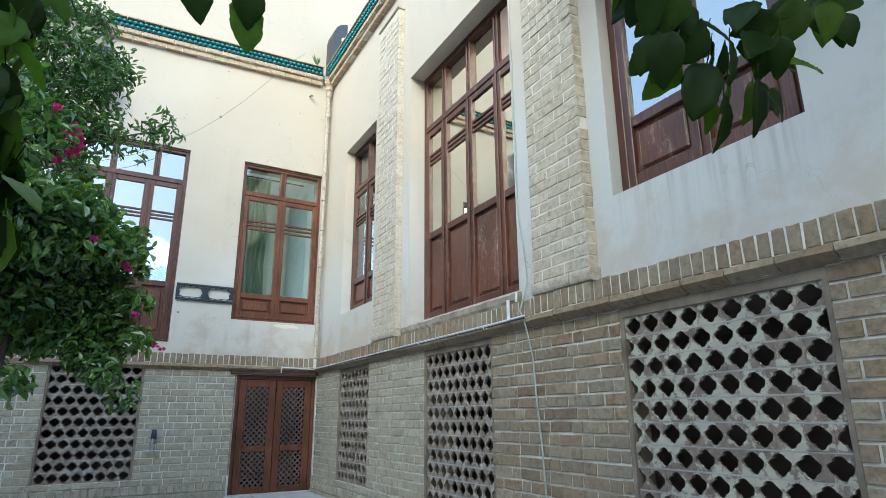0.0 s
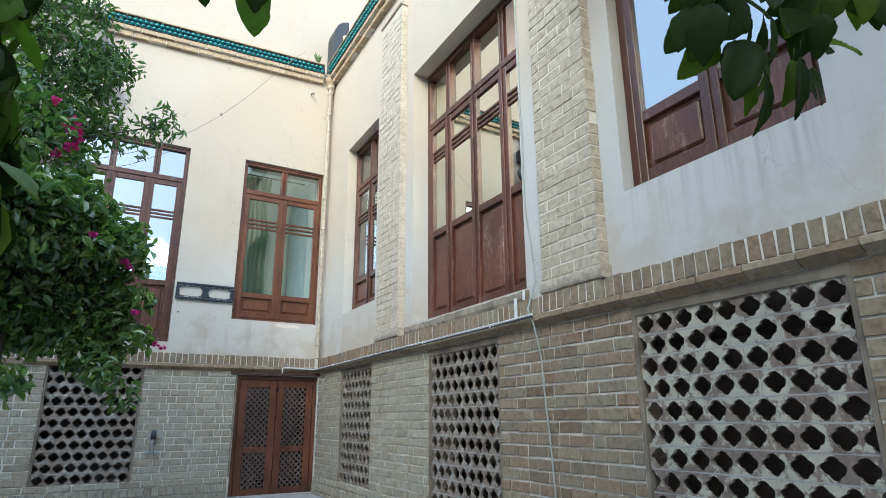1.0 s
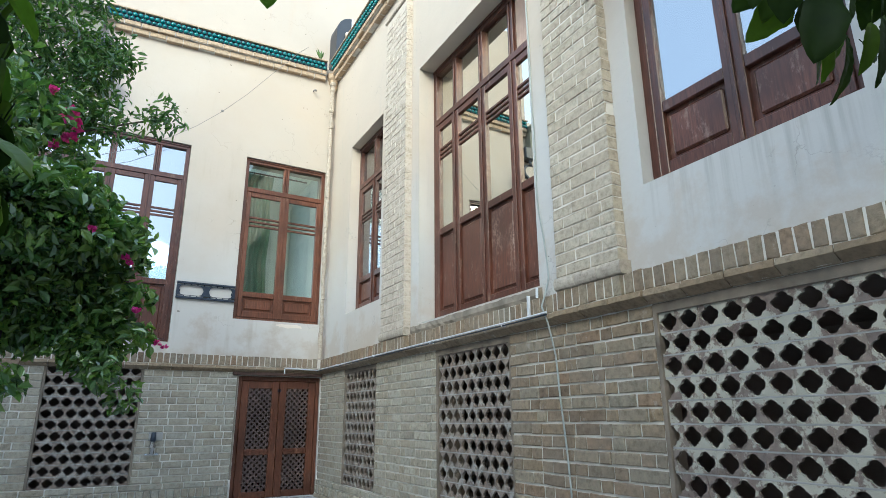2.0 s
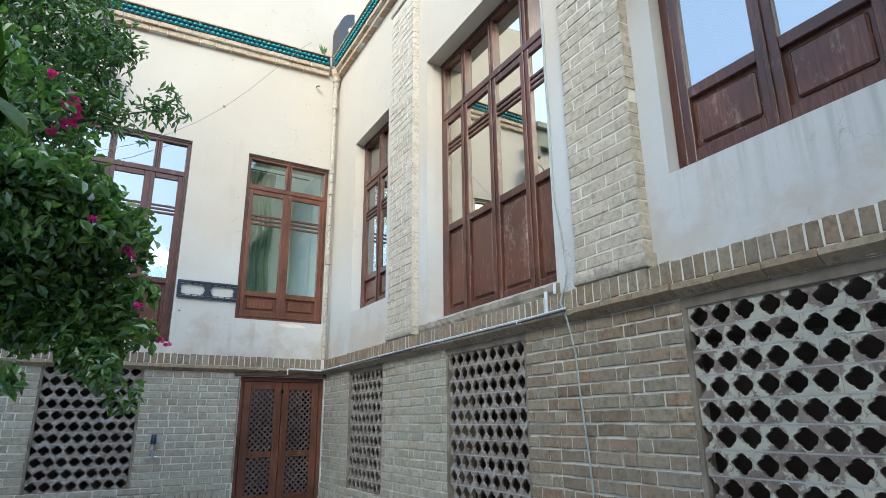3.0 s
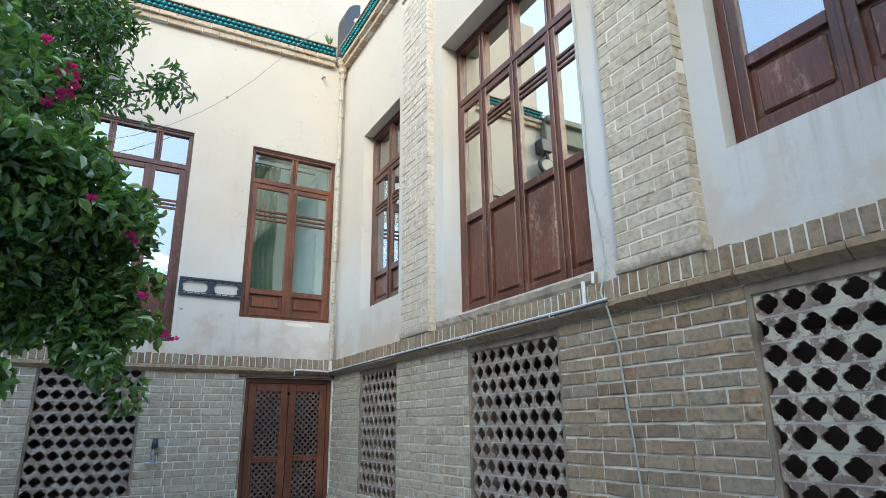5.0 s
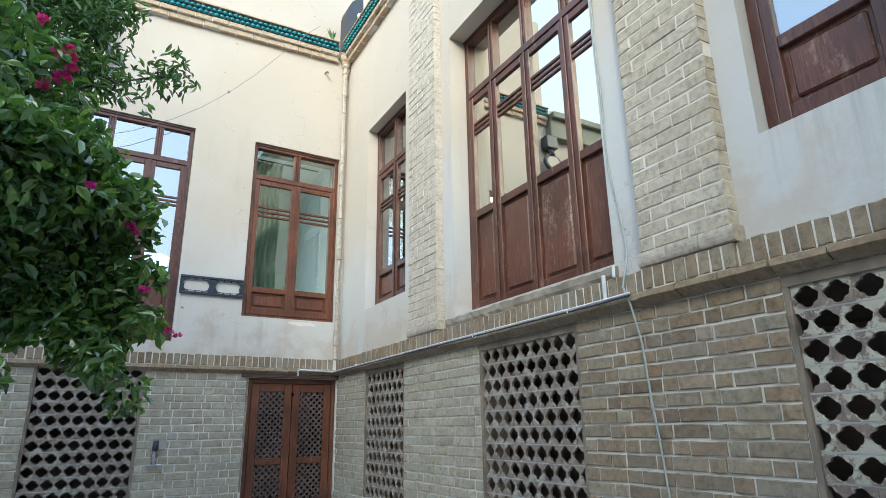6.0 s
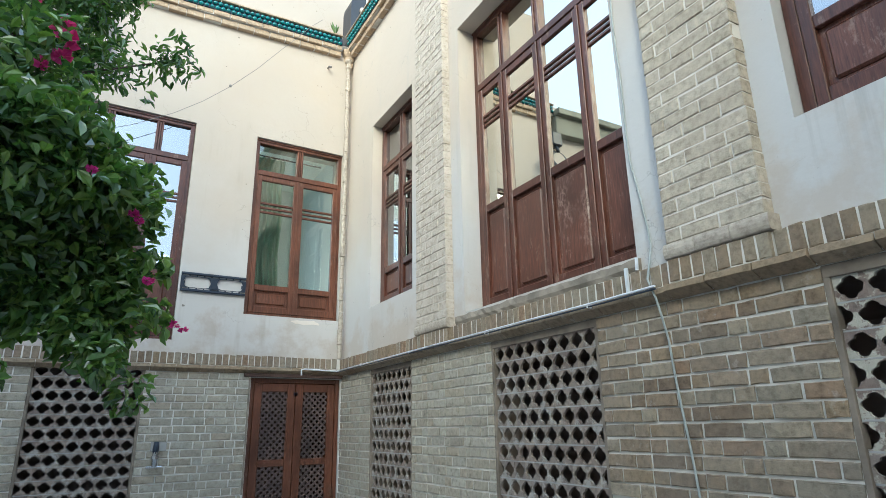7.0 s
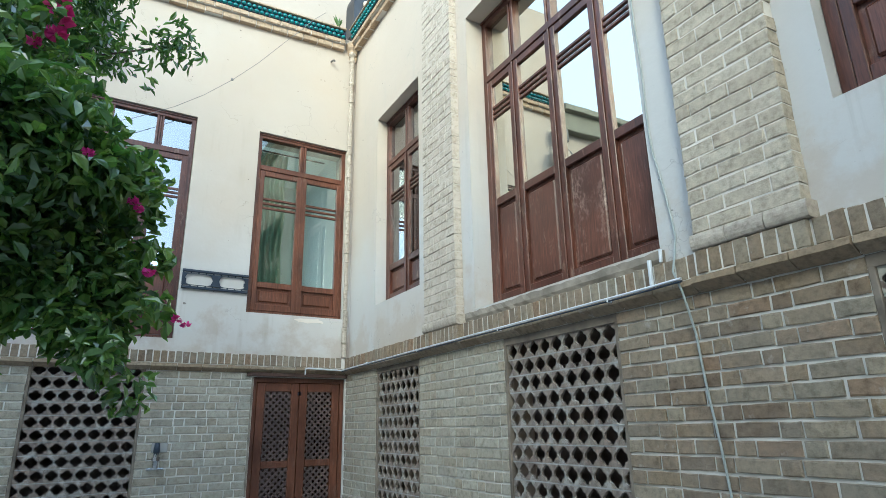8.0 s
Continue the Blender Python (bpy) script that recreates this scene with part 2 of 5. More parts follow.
def glass_mat(name, ior, sheen=(0.97, 0.98, 1.0, 1)):
    m = bpy.data.materials.new(name)
    m.use_nodes = True
    nt = m.node_tree
    nt.nodes.remove(nt.nodes["Principled BSDF"])
    tr = node(nt, "ShaderNodeBsdfTransparent", Color=(0.94, 0.965, 0.95, 1))
    gl = node(nt, "ShaderNodeBsdfGlossy", Color=sheen, Roughness=0.015)
    fr = node(nt, "ShaderNodeFresnel", IOR=ior)
    wob = node(nt, "ShaderNodeBump", Strength=0.06, Distance=0.01)
    nt.links.new(noise_at(nt, 2.2, 1), wob.inputs["Height"])
    nt.links.new(wob.outputs[0], gl.inputs["Normal"])
    mx = nt.nodes.new("ShaderNodeMixShader")
    nt.links.new(fr.outputs[0], mx.inputs[0])
    nt.links.new(tr.outputs[0], mx.inputs[1])
    nt.links.new(gl.outputs[0], mx.inputs[2])
    nt.links.new(mx.outputs[0], nt.nodes["Material Output"].inputs[0])
    return m


# IORs above real glass, and GLASS_SKY's warm gloss, brighten and pale the reflections
GLASS = glass_mat("window_glass", 3.7)
GLASS_SKY = glass_mat("bright_window_glass", 12.0, (1.0, 0.975, 0.87, 1))
GLASS_CLEAR = glass_mat("clear_glass", 1.75, (0.98, 1.0, 0.90, 1))


def leaf_mat(name, tones, through_light, rough=0.45, per="island", spec=0.3):
    m, nt, b = material(name, rough, 0, spec)
    rnd = nt.nodes.new("ShaderNodeNewGeometry").outputs["Random Per Island"] if per == "island" else nt.nodes.new("ShaderNodeObjectInfo").outputs["Random"]
    col = ramp(nt, rnd, [(i / (len(tones) - 1), t) for i, t in enumerate(tones)])
    col = mix(nt, 0.5, col, ramp(nt, noise_at(nt, 40, 3), [(0.3, (0.7, 0.7, 0.7)), (0.7, (1.2, 1.2, 1.2))]), "MULTIPLY")
    nt.links.new(col, b.inputs["Base Color"])
    tl = nt.nodes.new("ShaderNodeBsdfTranslucent")
    nt.links.new(mix(nt, 1.0, col, (1.3, 1.5, 0.6), "MULTIPLY"), tl.inputs["Color"])
    mx = nt.nodes.new("ShaderNodeMixShader")
    mx.inputs[0].default_value = through_light
    nt.links.new(b.outputs[0], mx.inputs[1])
    nt.links.new(tl.outputs[0], mx.inputs[2])
    nt.links.new(mx.outputs[0], nt.nodes["Material Output"].inputs[0])
    return m


LEAF = leaf_mat("leaf", [(0.070, 0.138, 0.042), (0.115, 0.205, 0.048), (0.20, 0.29, 0.062), (0.050, 0.102, 0.040), (0.15, 0.245, 0.054)], 0.30, 0.24, "island", 1.0)
LEAF_FINE = leaf_mat("fine_leaf", [(0.050, 0.105, 0.034), (0.078, 0.150, 0.040), (0.145, 0.225, 0.058), (0.040, 0.082, 0.034), (0.10, 0.175, 0.046)], 0.36, 0.23, "island", 0.9)
LEAF_BROAD = leaf_mat("broad_leaf", [(0.013, 0.030, 0.009), (0.05, 0.11, 0.016), (0.011, 0.025, 0.009), (0.020, 0.046, 0.011)], 0.25, 0.62)
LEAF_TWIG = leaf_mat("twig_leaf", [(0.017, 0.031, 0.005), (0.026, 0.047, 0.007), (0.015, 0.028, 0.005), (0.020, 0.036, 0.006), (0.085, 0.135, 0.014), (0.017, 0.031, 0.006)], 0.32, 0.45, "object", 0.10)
# brighter copy of the twig leaf; light shining through is put into its colour
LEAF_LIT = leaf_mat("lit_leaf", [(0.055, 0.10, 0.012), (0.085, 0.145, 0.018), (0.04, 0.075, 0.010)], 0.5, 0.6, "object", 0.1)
PETAL = leaf_mat("petal", [(0.56, 0.025, 0.27), (0.64, 0.06, 0.36), (0.48, 0.02, 0.22)], 0.35)
BARK = wood_mat("bark", [(0.05, 0.038, 0.028), (0.09, 0.07, 0.05), (0.13, 0.10, 0.075)], 0.9, 0.1)


# ---- building helpers ----
BACK = pose(0, 9.3, 0)                       # wall frames: x along the wall, y into it, z up
RIGHT = pose(2.44, 9.3, 0, 0, 0, -91.41) @ pose(0, 0, 0, 0, 0.22, 0)     # x runs from the corner towards the viewer


def quad_box(bm, x0, x1, y0, y1, z0, z1):
    v = [bm.verts.new(p) for p in ((x0, y0, z0), (x1, y0, z0), (x1, y1, z0), (x0, y1, z0), (x0, y0, z1), (x1, y0, z1), (x1, y1, z1), (x0, y1, z1))]
    for f in ((3, 2, 1, 0), (4, 5, 6, 7), (0, 1, 5, 4), (1, 2, 6, 5), (2, 3, 7, 6), (3, 0, 4, 7)):
        bm.faces.new([v[i] for i in f])
    return v


def boxes(rows, bevel=0.0):
    bm = bmesh.new()
    for r in rows:
        quad_box(bm, *r)
    if bevel:
        bmesh.ops.bevel(bm, geom=bm.edges[:], offset=bevel, segments=1, affect="EDGES")
    return bm


def mesh_of(name, bm, mat, smooth=False):
    me = bpy.data.meshes.new(name)
    bm.to_mesh(me)
    bm.free()
    me.materials.append(mat)
    if smooth:
        me.polygons.foreach_set("use_smooth", [True] * len(me.polygons))
    return me


def part(name, bm, mat, parent, label="", smooth=False):
    ob = new(name, mesh_of(name, bm, mat, smooth))
    ob.parent = parent
    if label:
        tagged(ob, label)
    return ob


def solo(name, bm, mat, m, label, category, kind="", smooth=False):
    ob = new(name, mesh_of(name, bm, mat, smooth))
    ob.matrix_basis = m
    return tagged(ob, label, category, "", kind)


def thing(name, m, label, category, group="", kind=""):
    ob = new(name)
    ob.empty_display_size = 0.1
    ob.matrix_basis = m
    return tagged(ob, label, category, group, kind)


def tube(points, radius, sides=8, closed_ends=True):
    """A bent round bar along points, as a bmesh; radius is one number or one for each point."""
    bm = bmesh.new()
    pts = [Vector(p) for p in points]
    rads = radius if isinstance(radius, (list, tuple)) else [radius] * len(pts)
    rings = []
    for i, p in enumerate(pts):
        d = (pts[min(i + 1, len(pts) - 1)] - pts[max(i - 1, 0)]).normalized()
        a = d.orthogonal().normalized() if i == 0 else (side - d * side.dot(d)).normalized()
        side, c = a, d.cross(a)
        rings.append([bm.verts.new(p + rads[i] * (math.cos(k * math.tau / sides) * a + math.sin(k * math.tau / sides) * c)) for k in range(sides)])
    for r, q in zip(rings, rings[1:]):
        for k in range(sides):
            bm.faces.new((r[k], r[(k + 1) % sides], q[(k + 1) % sides], q[k]))
    if closed_ends:
        bm.faces.new(rings[0][::-1]), bm.faces.new(rings[-1])
    return bm


def pierced(xs, zs, y0, y1, solid):
    """A slab in cells between the lines xs and zs, without those for which solid(x, z) is false; only outer faces."""
    bm = bmesh.new()
    xs, zs = sorted(set(xs)), sorted(set(zs))
    full = {(i, k): solid((xs[i] + xs[i + 1]) / 2, (zs[k] + zs[k + 1]) / 2) for i in range(len(xs) - 1) for k in range(len(zs) - 1)}
    pool = {}

    def v(i, j, k):
        if (i, j, k) not in pool:
            pool[i, j, k] = bm.verts.new((xs[i], (y0, y1)[j], zs[k]))
        return pool[i, j, k]
    for (i, k), on in full.items():
        if not on:
            continue
        bm.faces.new((v(i, 0, k), v(i + 1, 0, k), v(i + 1, 0, k + 1), v(i, 0, k + 1)))
        bm.faces.new((v(i, 1, k + 1), v(i + 1, 1, k + 1), v(i + 1, 1, k), v(i, 1, k)))
        for di, dk, e in ((-1, 0, ((i, k), (i, k + 1))), (1, 0, ((i + 1, k + 1), (i + 1, k))), (0, -1, ((i + 1, k), (i, k))), (0, 1, ((i, k + 1), (i + 1, k + 1)))):
            if not full.get((i + di, k + dk)):
                (a, b), (c, d) = e
                bm.faces.new((v(a, 0, b), v(c, 0, d), v(c, 1, d), v(a, 1, b)))
    bmesh.ops.recalc_face_normals(bm, faces=bm.faces[:])
    return bm


def holed_wall(name, m, x0, x1, z0, z1, y0, y1, holes, mat, label):
    bm = pierced([x0, x1] + [h[0] for h in holes] + [h[1] for h in holes], [z0, z1] + [h[2] for h in holes] + [h[3] for h in holes], y0, y1,
                 lambda x, z: not any(h[0] < x < h[1] and h[2] < z < h[3] for h in holes))
    return solo(name, bm, mat, m, label, "wall", "structure")


# ---- large structure ----
# openings as (x0, x1, z0, z1) in each wall's frame
BACK_LATTICE = (-0.985, 0.085, 0.27, 1.69)
BACK_DOOR = (1.262, 2.428, 0.0, 1.61)
BACK_WINDOW = (1.113, 2.365, 2.39, 4.865)
BACK_FRENCH = (-1.60, 0.325, 2.02, 4.865)
LATTICES = [(0.99, 2.07, 0.23, 1.60), (3.54, 4.77, 0.23, 1.60), (6.215, 7.475, 0.23, 1.60)]
SMALL_WINDOW = (0.83, 2.02, 2.43, 4.96)
FRENCH = (3.09, 5.14, 1.98, 5.02)
NEAR_WINDOW = (6.22, 7.50, 2.415, 4.98)
BAND = 1.735                                  # foot of the soldier course

g = boxes([(-40, 40, -40, 40, -0.3, 0.0)])
ground = solo("ground", g, STONE, pose(0, 0, 0), "pale grey stone paving of the courtyard", "ground", "structure")
holed_wall("wall_back_lower", BACK, -7.0, 2.7, 0, BAND, 0.0, 0.055, [BACK_LATTICE, BACK_DOOR], MORTAR, "lower brick wall with pale mortar joints")
wider = [(h[0] - 0.25, h[1] + 0.25, max(0.05, h[2] - 0.1), 1.71) for h in (BACK_LATTICE, *LATTICES)]
holed_wall("wall_back_inner", BACK, -7.0, 2.7, 0, BAND, 0.056, 0.45, [wider[0], BACK_DOOR], CELLAR, "dark inner face of the cellar wall")
holed_wall("wall_right_inner", RIGHT, -0.1, 15.5, 0, BAND, 0.056, 0.45, wider[1:], CELLAR, "dark inner face of the cellar wall")
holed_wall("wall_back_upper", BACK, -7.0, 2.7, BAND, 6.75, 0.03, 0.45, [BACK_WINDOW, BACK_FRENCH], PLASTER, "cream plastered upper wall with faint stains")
holed_wall("wall_right_lower", RIGHT, -0.1, 15.5, 0, BAND, 0.0, 0.055, LATTICES, MORTAR_DULL, "lower brick wall with pale mortar joints")
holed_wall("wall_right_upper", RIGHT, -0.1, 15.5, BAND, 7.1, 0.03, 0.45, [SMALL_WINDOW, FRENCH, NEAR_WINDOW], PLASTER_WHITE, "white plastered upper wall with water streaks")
solo("wall_parapet", boxes([(-1.7, 7, 0.95, 1.25, 6.6, 9.6)]), PLASTER_PEACH, BACK, "cream plastered parapet wall behind the roof edge", "wall", "structure")
# unseen walls, added; the west one's height keeps sun off the lower masonry
solo("wall_west", boxes([(-7.35, -7.0, -6.0, 9.3, 0, 8.6)]), PLASTER_PLAIN, pose(0, 0, 0), "plain cream wall out of view, added to shape the light", "wall", "structure")
solo("wall_south", boxes([(-7.35, 2.6, -6.35, -6.0, 0, 6.6)]), PLASTER_PLAIN, pose(0, 0, 0), "plain cream wall out of view, added to shape the light", "wall", "structure")


def room(name, m, x0, x1, y0, y1, z0, z1, mat, label, holes, t=0.15):
    """Five plain sides behind a wall; the sixth is the wall itself."""
    bm = boxes([(x0 - t, x0, y0, y1, z0, z1), (x1, x1 + t, y0, y1, z0, z1), (x0 - t, x1 + t, y0, y1, z0 - t, z0), (x0 - t, x1 + t, y0, y1, z1, z1 + t)])
    rear = pierced([x0 - t, x1 + t] + [h[0] for h in holes] + [h[1] for h in holes], [z0 - t, z1 + t] + [h[2] for h in holes] + [h[3] for h in holes], y1, y1 + t,
                   lambda x, z: not any(h[0] < x < h[1] and h[2] < z < h[3] for h in holes))
    me = bpy.data.meshes.new("rear")
    rear.to_mesh(me)
    bm.from_mesh(me)
    rear.free()
    bpy.data.meshes.remove(me)
    return solo(name, bm, mat, m, label, "room", "structure")


# rear openings are invented, added so sky light brightens the panes
room("room_back", BACK, -6.8, 2.8, 0.452, 3.5, 1.95, 5.6, ROOM, "pale painted room behind the windows", [(-5.5 + 1.9 * i, -3.8 + 1.9 * i, 2.2, 5.4) for i in range(4)])
room("room_right", RIGHT, 0.6, 14.0, 0.452, 3.6, 1.90, 5.6, ROOM, "pale painted room behind the windows", [(1.0 + 2.1 * i, 2.9 + 2.1 * i, 2.2, 5.4) for i in range(6)])
room("cellar_back", BACK, -6.8, 2.8, 0.452, 2.2, 0.02, 1.72, CELLAR, "dark cellar behind the brick screens", [])
room("cellar_right", RIGHT, 0.5, 14.0, 0.452, 2.2, 0.02, 1.70, CELLAR, "dark cellar behind the brick screens", [])
solo("roof_back", boxes([(-7.0, 3.3, 0.45, 4.5, 6.50, 6.75)]), PLASTER_PLAIN, BACK, "flat plastered roof", "roof", "structure")
solo("roof_right", boxes([(-0.2, 15.5, 0.46, 4.5, 6.85, 7.07)]), PLASTER_PLAIN, RIGHT, "flat plastered roof", "roof", "structure")


# ---- windows and doors ----
def window_unit(name, m, box, recess, edges, split, transom, bars, panel_top, label, category, narrow=0.055, warm=None, glass=None):
    """A wooden window or french door: frame, transom panes, casements with two glazing bars and a panelled foot.
    edges: the leaves' lines in the wall's x; split: lines of the transom panes."""
    x0, x1, z0, z1 = box
    wood, panel = warm or (WOOD, WOOD_PANEL)
    glass = glass or GLASS
    o = thing(name, m @ pose(x0, recess, z0), label, category, "", "structure")
    w, h, tz, n = x1 - x0, z1 - z0, transom - z0, narrow
    e = 0.004
    frame_rows = [(e, n, 0, 0.10, e, h - e), (w - n, w - e, 0, 0.10, e, h - e), (n, w - n, 0, 0.10, h - n - 0.01, h - e), (n, w - n, 0, 0.10, e, 0.035),
                  (n, w - n, -0.012, 0.10, tz - 0.035, tz + 0.035), (e, w - e, -0.015, 0.0, h - 0.03, h - e)]
    lo, hi = tz + 0.035, h - n - 0.01
    inner = [n] + [s - x0 for s in split] + [w - n]
    for s in inner[1:-1]:
        frame_rows += [(s - 0.042, s - 0.016, 0.0, 0.08, lo, hi), (s - 0.012, s + 0.012, 0.012, 0.08, lo, hi), (s + 0.016, s + 0.042, 0.0, 0.08, lo, hi)]
    part("window_frame", boxes(frame_rows, 0.004), wood, o)
    for a, b in zip(inner, inner[1:]):
        a, b = a + (0.042 if a > n else 0), b - (0.042 if b < w - n else 0)
        part("pane", boxes([(a, b, 0.045, 0.050, lo, hi)]), glass, o).visible_shadow = False
    leaf_lines = [s - x0 for s in edges]
    p, bz0, bz1 = panel_top - z0, bars[0] - z0, bars[1] - z0
    for a, b in zip(leaf_lines, leaf_lines[1:]):
        a, b, st, zb, zt = a + 0.004, b - 0.004, 0.062, 0.04, tz - 0.038
        rows = [(a, a + st, -0.004, 0.05, zb, zt), (b - st, b, -0.004, 0.05, zb, zt), (a + st, b - st, 0.0, 0.05, zt - 0.07, zt),
                (a + st, b - st, 0.0, 0.05, p - 0.045, p + 0.03), (a + st, b - st, 0.0, 0.05, zb, zb + 0.085)]
        leaf = part("casement", boxes(rows, 0.005), wood, o)
        for lowz in (bz0, (bz0 + bz1) / 2 - 0.014, bz1 - 0.028):
            part("glazing_bar", boxes([(a + st, b - st, 0.006, 0.04, lowz, lowz + 0.028)], 0.004), wood, leaf)
        part("pane", boxes([(a + st, b - st, 0.022, 0.027, p + 0.03, zt - 0.07)]), glass, leaf).visible_shadow = False
        pz0, pz1 = zb + 0.085, p - 0.045
        bm = boxes([(a + st, b - st, 0.034, 0.046, pz0, pz1)])
        q = boxes([(a + st + 0.03, b - st - 0.03, 0.018, 0.04, pz0 + 0.03, pz1 - 0.03)], 0.014)
        me = bpy.data.meshes.new("raised")
        q.to_mesh(me)
        bm.from_mesh(me)
        bpy.data.meshes.remove(me)
        q.free()
        part("panel", bm, panel, leaf, "worn reddish-brown raised wooden panel")
        part("astragal", boxes([(b - 0.012, b + 0.014, -0.018, -0.006, zb, zt)], 0.003), wood, leaf)
    return o


window_unit("window_1", BACK, BACK_WINDOW, 0.075, (1.165, 1.742, 2.315), (1.742,), 4.365, (3.79, 3.945), 2.77,
            "brown wooden casement window with green curtain behind", "window", 0.055, (WOOD_WARM, WOOD_WARM), GLASS_CLEAR)
window_unit("door_1", BACK, BACK_FRENCH, 0.075, (-1.545, -1.10, -0.64, -0.155, 0.27), (-1.13, -0.64, -0.09), 4.355, (3.74, 3.87), 2.83,
            "brown wooden french door reflecting blue sky", "french door", 0.055)
window_unit("window_2", RIGHT, SMALL_WINDOW, 0.17, (0.89, 1.425, 1.96), (1.425,), 4.31, (3.74, 3.875), 2.90,
            "brown wooden casement window in a deep white reveal", "window", 0.06)
window_unit("door_2", RIGHT, FRENCH, 0.22, (3.16, 3.58, 4.115, 4.65, 5.07), (3.58, 4.115, 4.65), 4.31, (3.84, 3.975), 2.985,
            "four-leaved brown wooden french door with scuffed panels", "french door", 0.07, None, GLASS_SKY)
part("board", boxes([(1.635, 1.96, 0.02, 0.043, 2.40, 2.955)], 0.003), BOARD, scene.objects["door_2"], "pale unpainted board in place of a pane")
window_unit("window_3", RIGHT, NEAR_WINDOW, 0.12, (6.29, 6.86, 7.43), (6.86,), 4.31, (3.84, 3.975), 2.92,
            "brown wooden casement window in a deep white reveal", "window", 0.07)


def scuffed_wood():
    """Panel wood with a broad patch where the finish is scratched through."""
    m = WOOD_PANEL.copy()
    m.name = "scuffed_panel_wood"
    nt = m.node_tree
    b = nt.nodes["Principled BSDF"]
    old = b.inputs["Base Color"].links[0].from_socket
    worn = ramp(nt, noise_at(nt, 3.4, 3), [(0.44, (0, 0, 0)), (0.60, (1, 1, 1))])
    lines = ramp(nt, noise_at(nt, 24, 7, 0.75, (1.6, 1.6, 0.8)), [(0.46, (0, 0, 0)), (0.58, (0.75, 0.75, 0.75))])
    nt.links.new(mix(nt, mix(nt, 1.0, worn, lines, "MULTIPLY"), old, (0.30, 0.20, 0.155)), b.inputs["Base Color"])
    return m


WOOD_SCUFFED = scuffed_wood()
for ob in scene.objects["door_2"].children_recursive:
    if ob.name.startswith("panel") and abs(ob.data.vertices[0].co.x - 1.09) < 0.1:
        ob.data.materials[0] = WOOD_SCUFFED


def cellar_door():
    """Two leaves, each with two fields of crossed slats, under a weathered lintel."""
    x0, x1, z0, z1 = BACK_DOOR
    o = thing("door_3", BACK @ pose(x0, 0.05, 0), "brown wooden double door with crossed-slat fields", "door", "", "structure")
    w, h = x1 - x0, z1
    part("door_frame", boxes([(0.004, 0.055, 0, 0.09, 0, h - 0.004), (w - 0.055, w - 0.004, 0, 0.09, 0, h - 0.004), (0.055, w - 0.055, 0, 0.09, h - 0.06, h - 0.004)], 0.005), WOOD_WARM, o)
    part("lintel", boxes([(-0.09, w + 0.03, -0.09, 0.06, h + 0.004, h + 0.05)], 0.006), WOOD_DARK, o, "dark weathered wooden lintel")
    for a, b in ((0.06, w / 2 - 0.003), (w / 2 + 0.003, w - 0.06)):
        st, top = 0.10, h - 0.065
        fields = ((0.10, 0.56), (0.64, top - 0.10))
        rows = [(a, a + st, 0.012, 0.055, 0.015, top), (b - st, b, 0.012, 0.055, 0.015, top)]
        for zb, zt in ((0.015, 0.10), (0.56, 0.64), (top - 0.10, top)):
            rows.append((a + st, b - st, 0.014, 0.053, zb, zt))
        leaf = part("door_leaf", boxes(rows, 0.005), WOOD_WARM, o)
        for f0, f1 in fields:
            bm = bmesh.new()
            xa, xb, pitch, half = a + st - 0.004, b - st + 0.004, 0.077, 0.0125
            for sgn, y0 in ((1, 0.022), (-1, 0.0235)):
                c = -2.0
                while c < 3.0:
                    lo_z, hi_z = f0 - 0.004, f1 + 0.004
                    pts = []
                    for off in (-half, half):
                        cc = c + off * 1.41
                        za, zb = cc + sgn * xa, cc + sgn * xb
                        t0, t1 = sorted(((lo_z - cc) / sgn, (hi_z - cc) / sgn))
                        l, r = max(xa, t0), min(xb, t1)
                        pts.append((l, r, cc))
                    if all(r - l > 0.004 for l, r, _ in pts):
                        (l0, r0, c0), (l1, r1, c1) = pts
                        ring = [(l0, c0 + sgn * l0), (r0, c0 + sgn * r0), (r1, c1 + sgn * r1), (l1, c1 + sgn * l1)]
                        f = [bm.verts.new((x, y0, z)) for x, z in ring]
                        k = [bm.verts.new((x, y0 + 0.011, z)) for x, z in ring]
                        bm.faces.new(f), bm.faces.new(k[::-1])
                        for i in range(4):
                            bm.faces.new((f[i], k[i], k[(i + 1) % 4], f[(i + 1) % 4]))
                    c += pitch
            bmesh.ops.recalc_face_normals(bm, faces=bm.faces[:])
            part("crossed_slats", bm, WOOD_SLAT, leaf)
        part("knocker" if a > 0.3 else "hasp", boxes([((a if a > 0.3 else b) - 0.02, (a if a > 0.3 else b) + 0.02, -0.004, 0.012, 1.40, 1.44)], 0.003), METAL_DARK, leaf, "small dark iron hasp")
    part("threshold", boxes([(-0.05, w + 0.0, -0.10, 0.10, 0.0, 0.014)], 0.003), STONE, o)
    return o


cellar_door()
solo("doorway_trim", boxes([(1.236, 1.259, -0.006, 0.04, 0.27, 1.60)], 0.004), MORTAR_WORN, BACK, "strip of worn mortar beside the door", "trim", "structure")


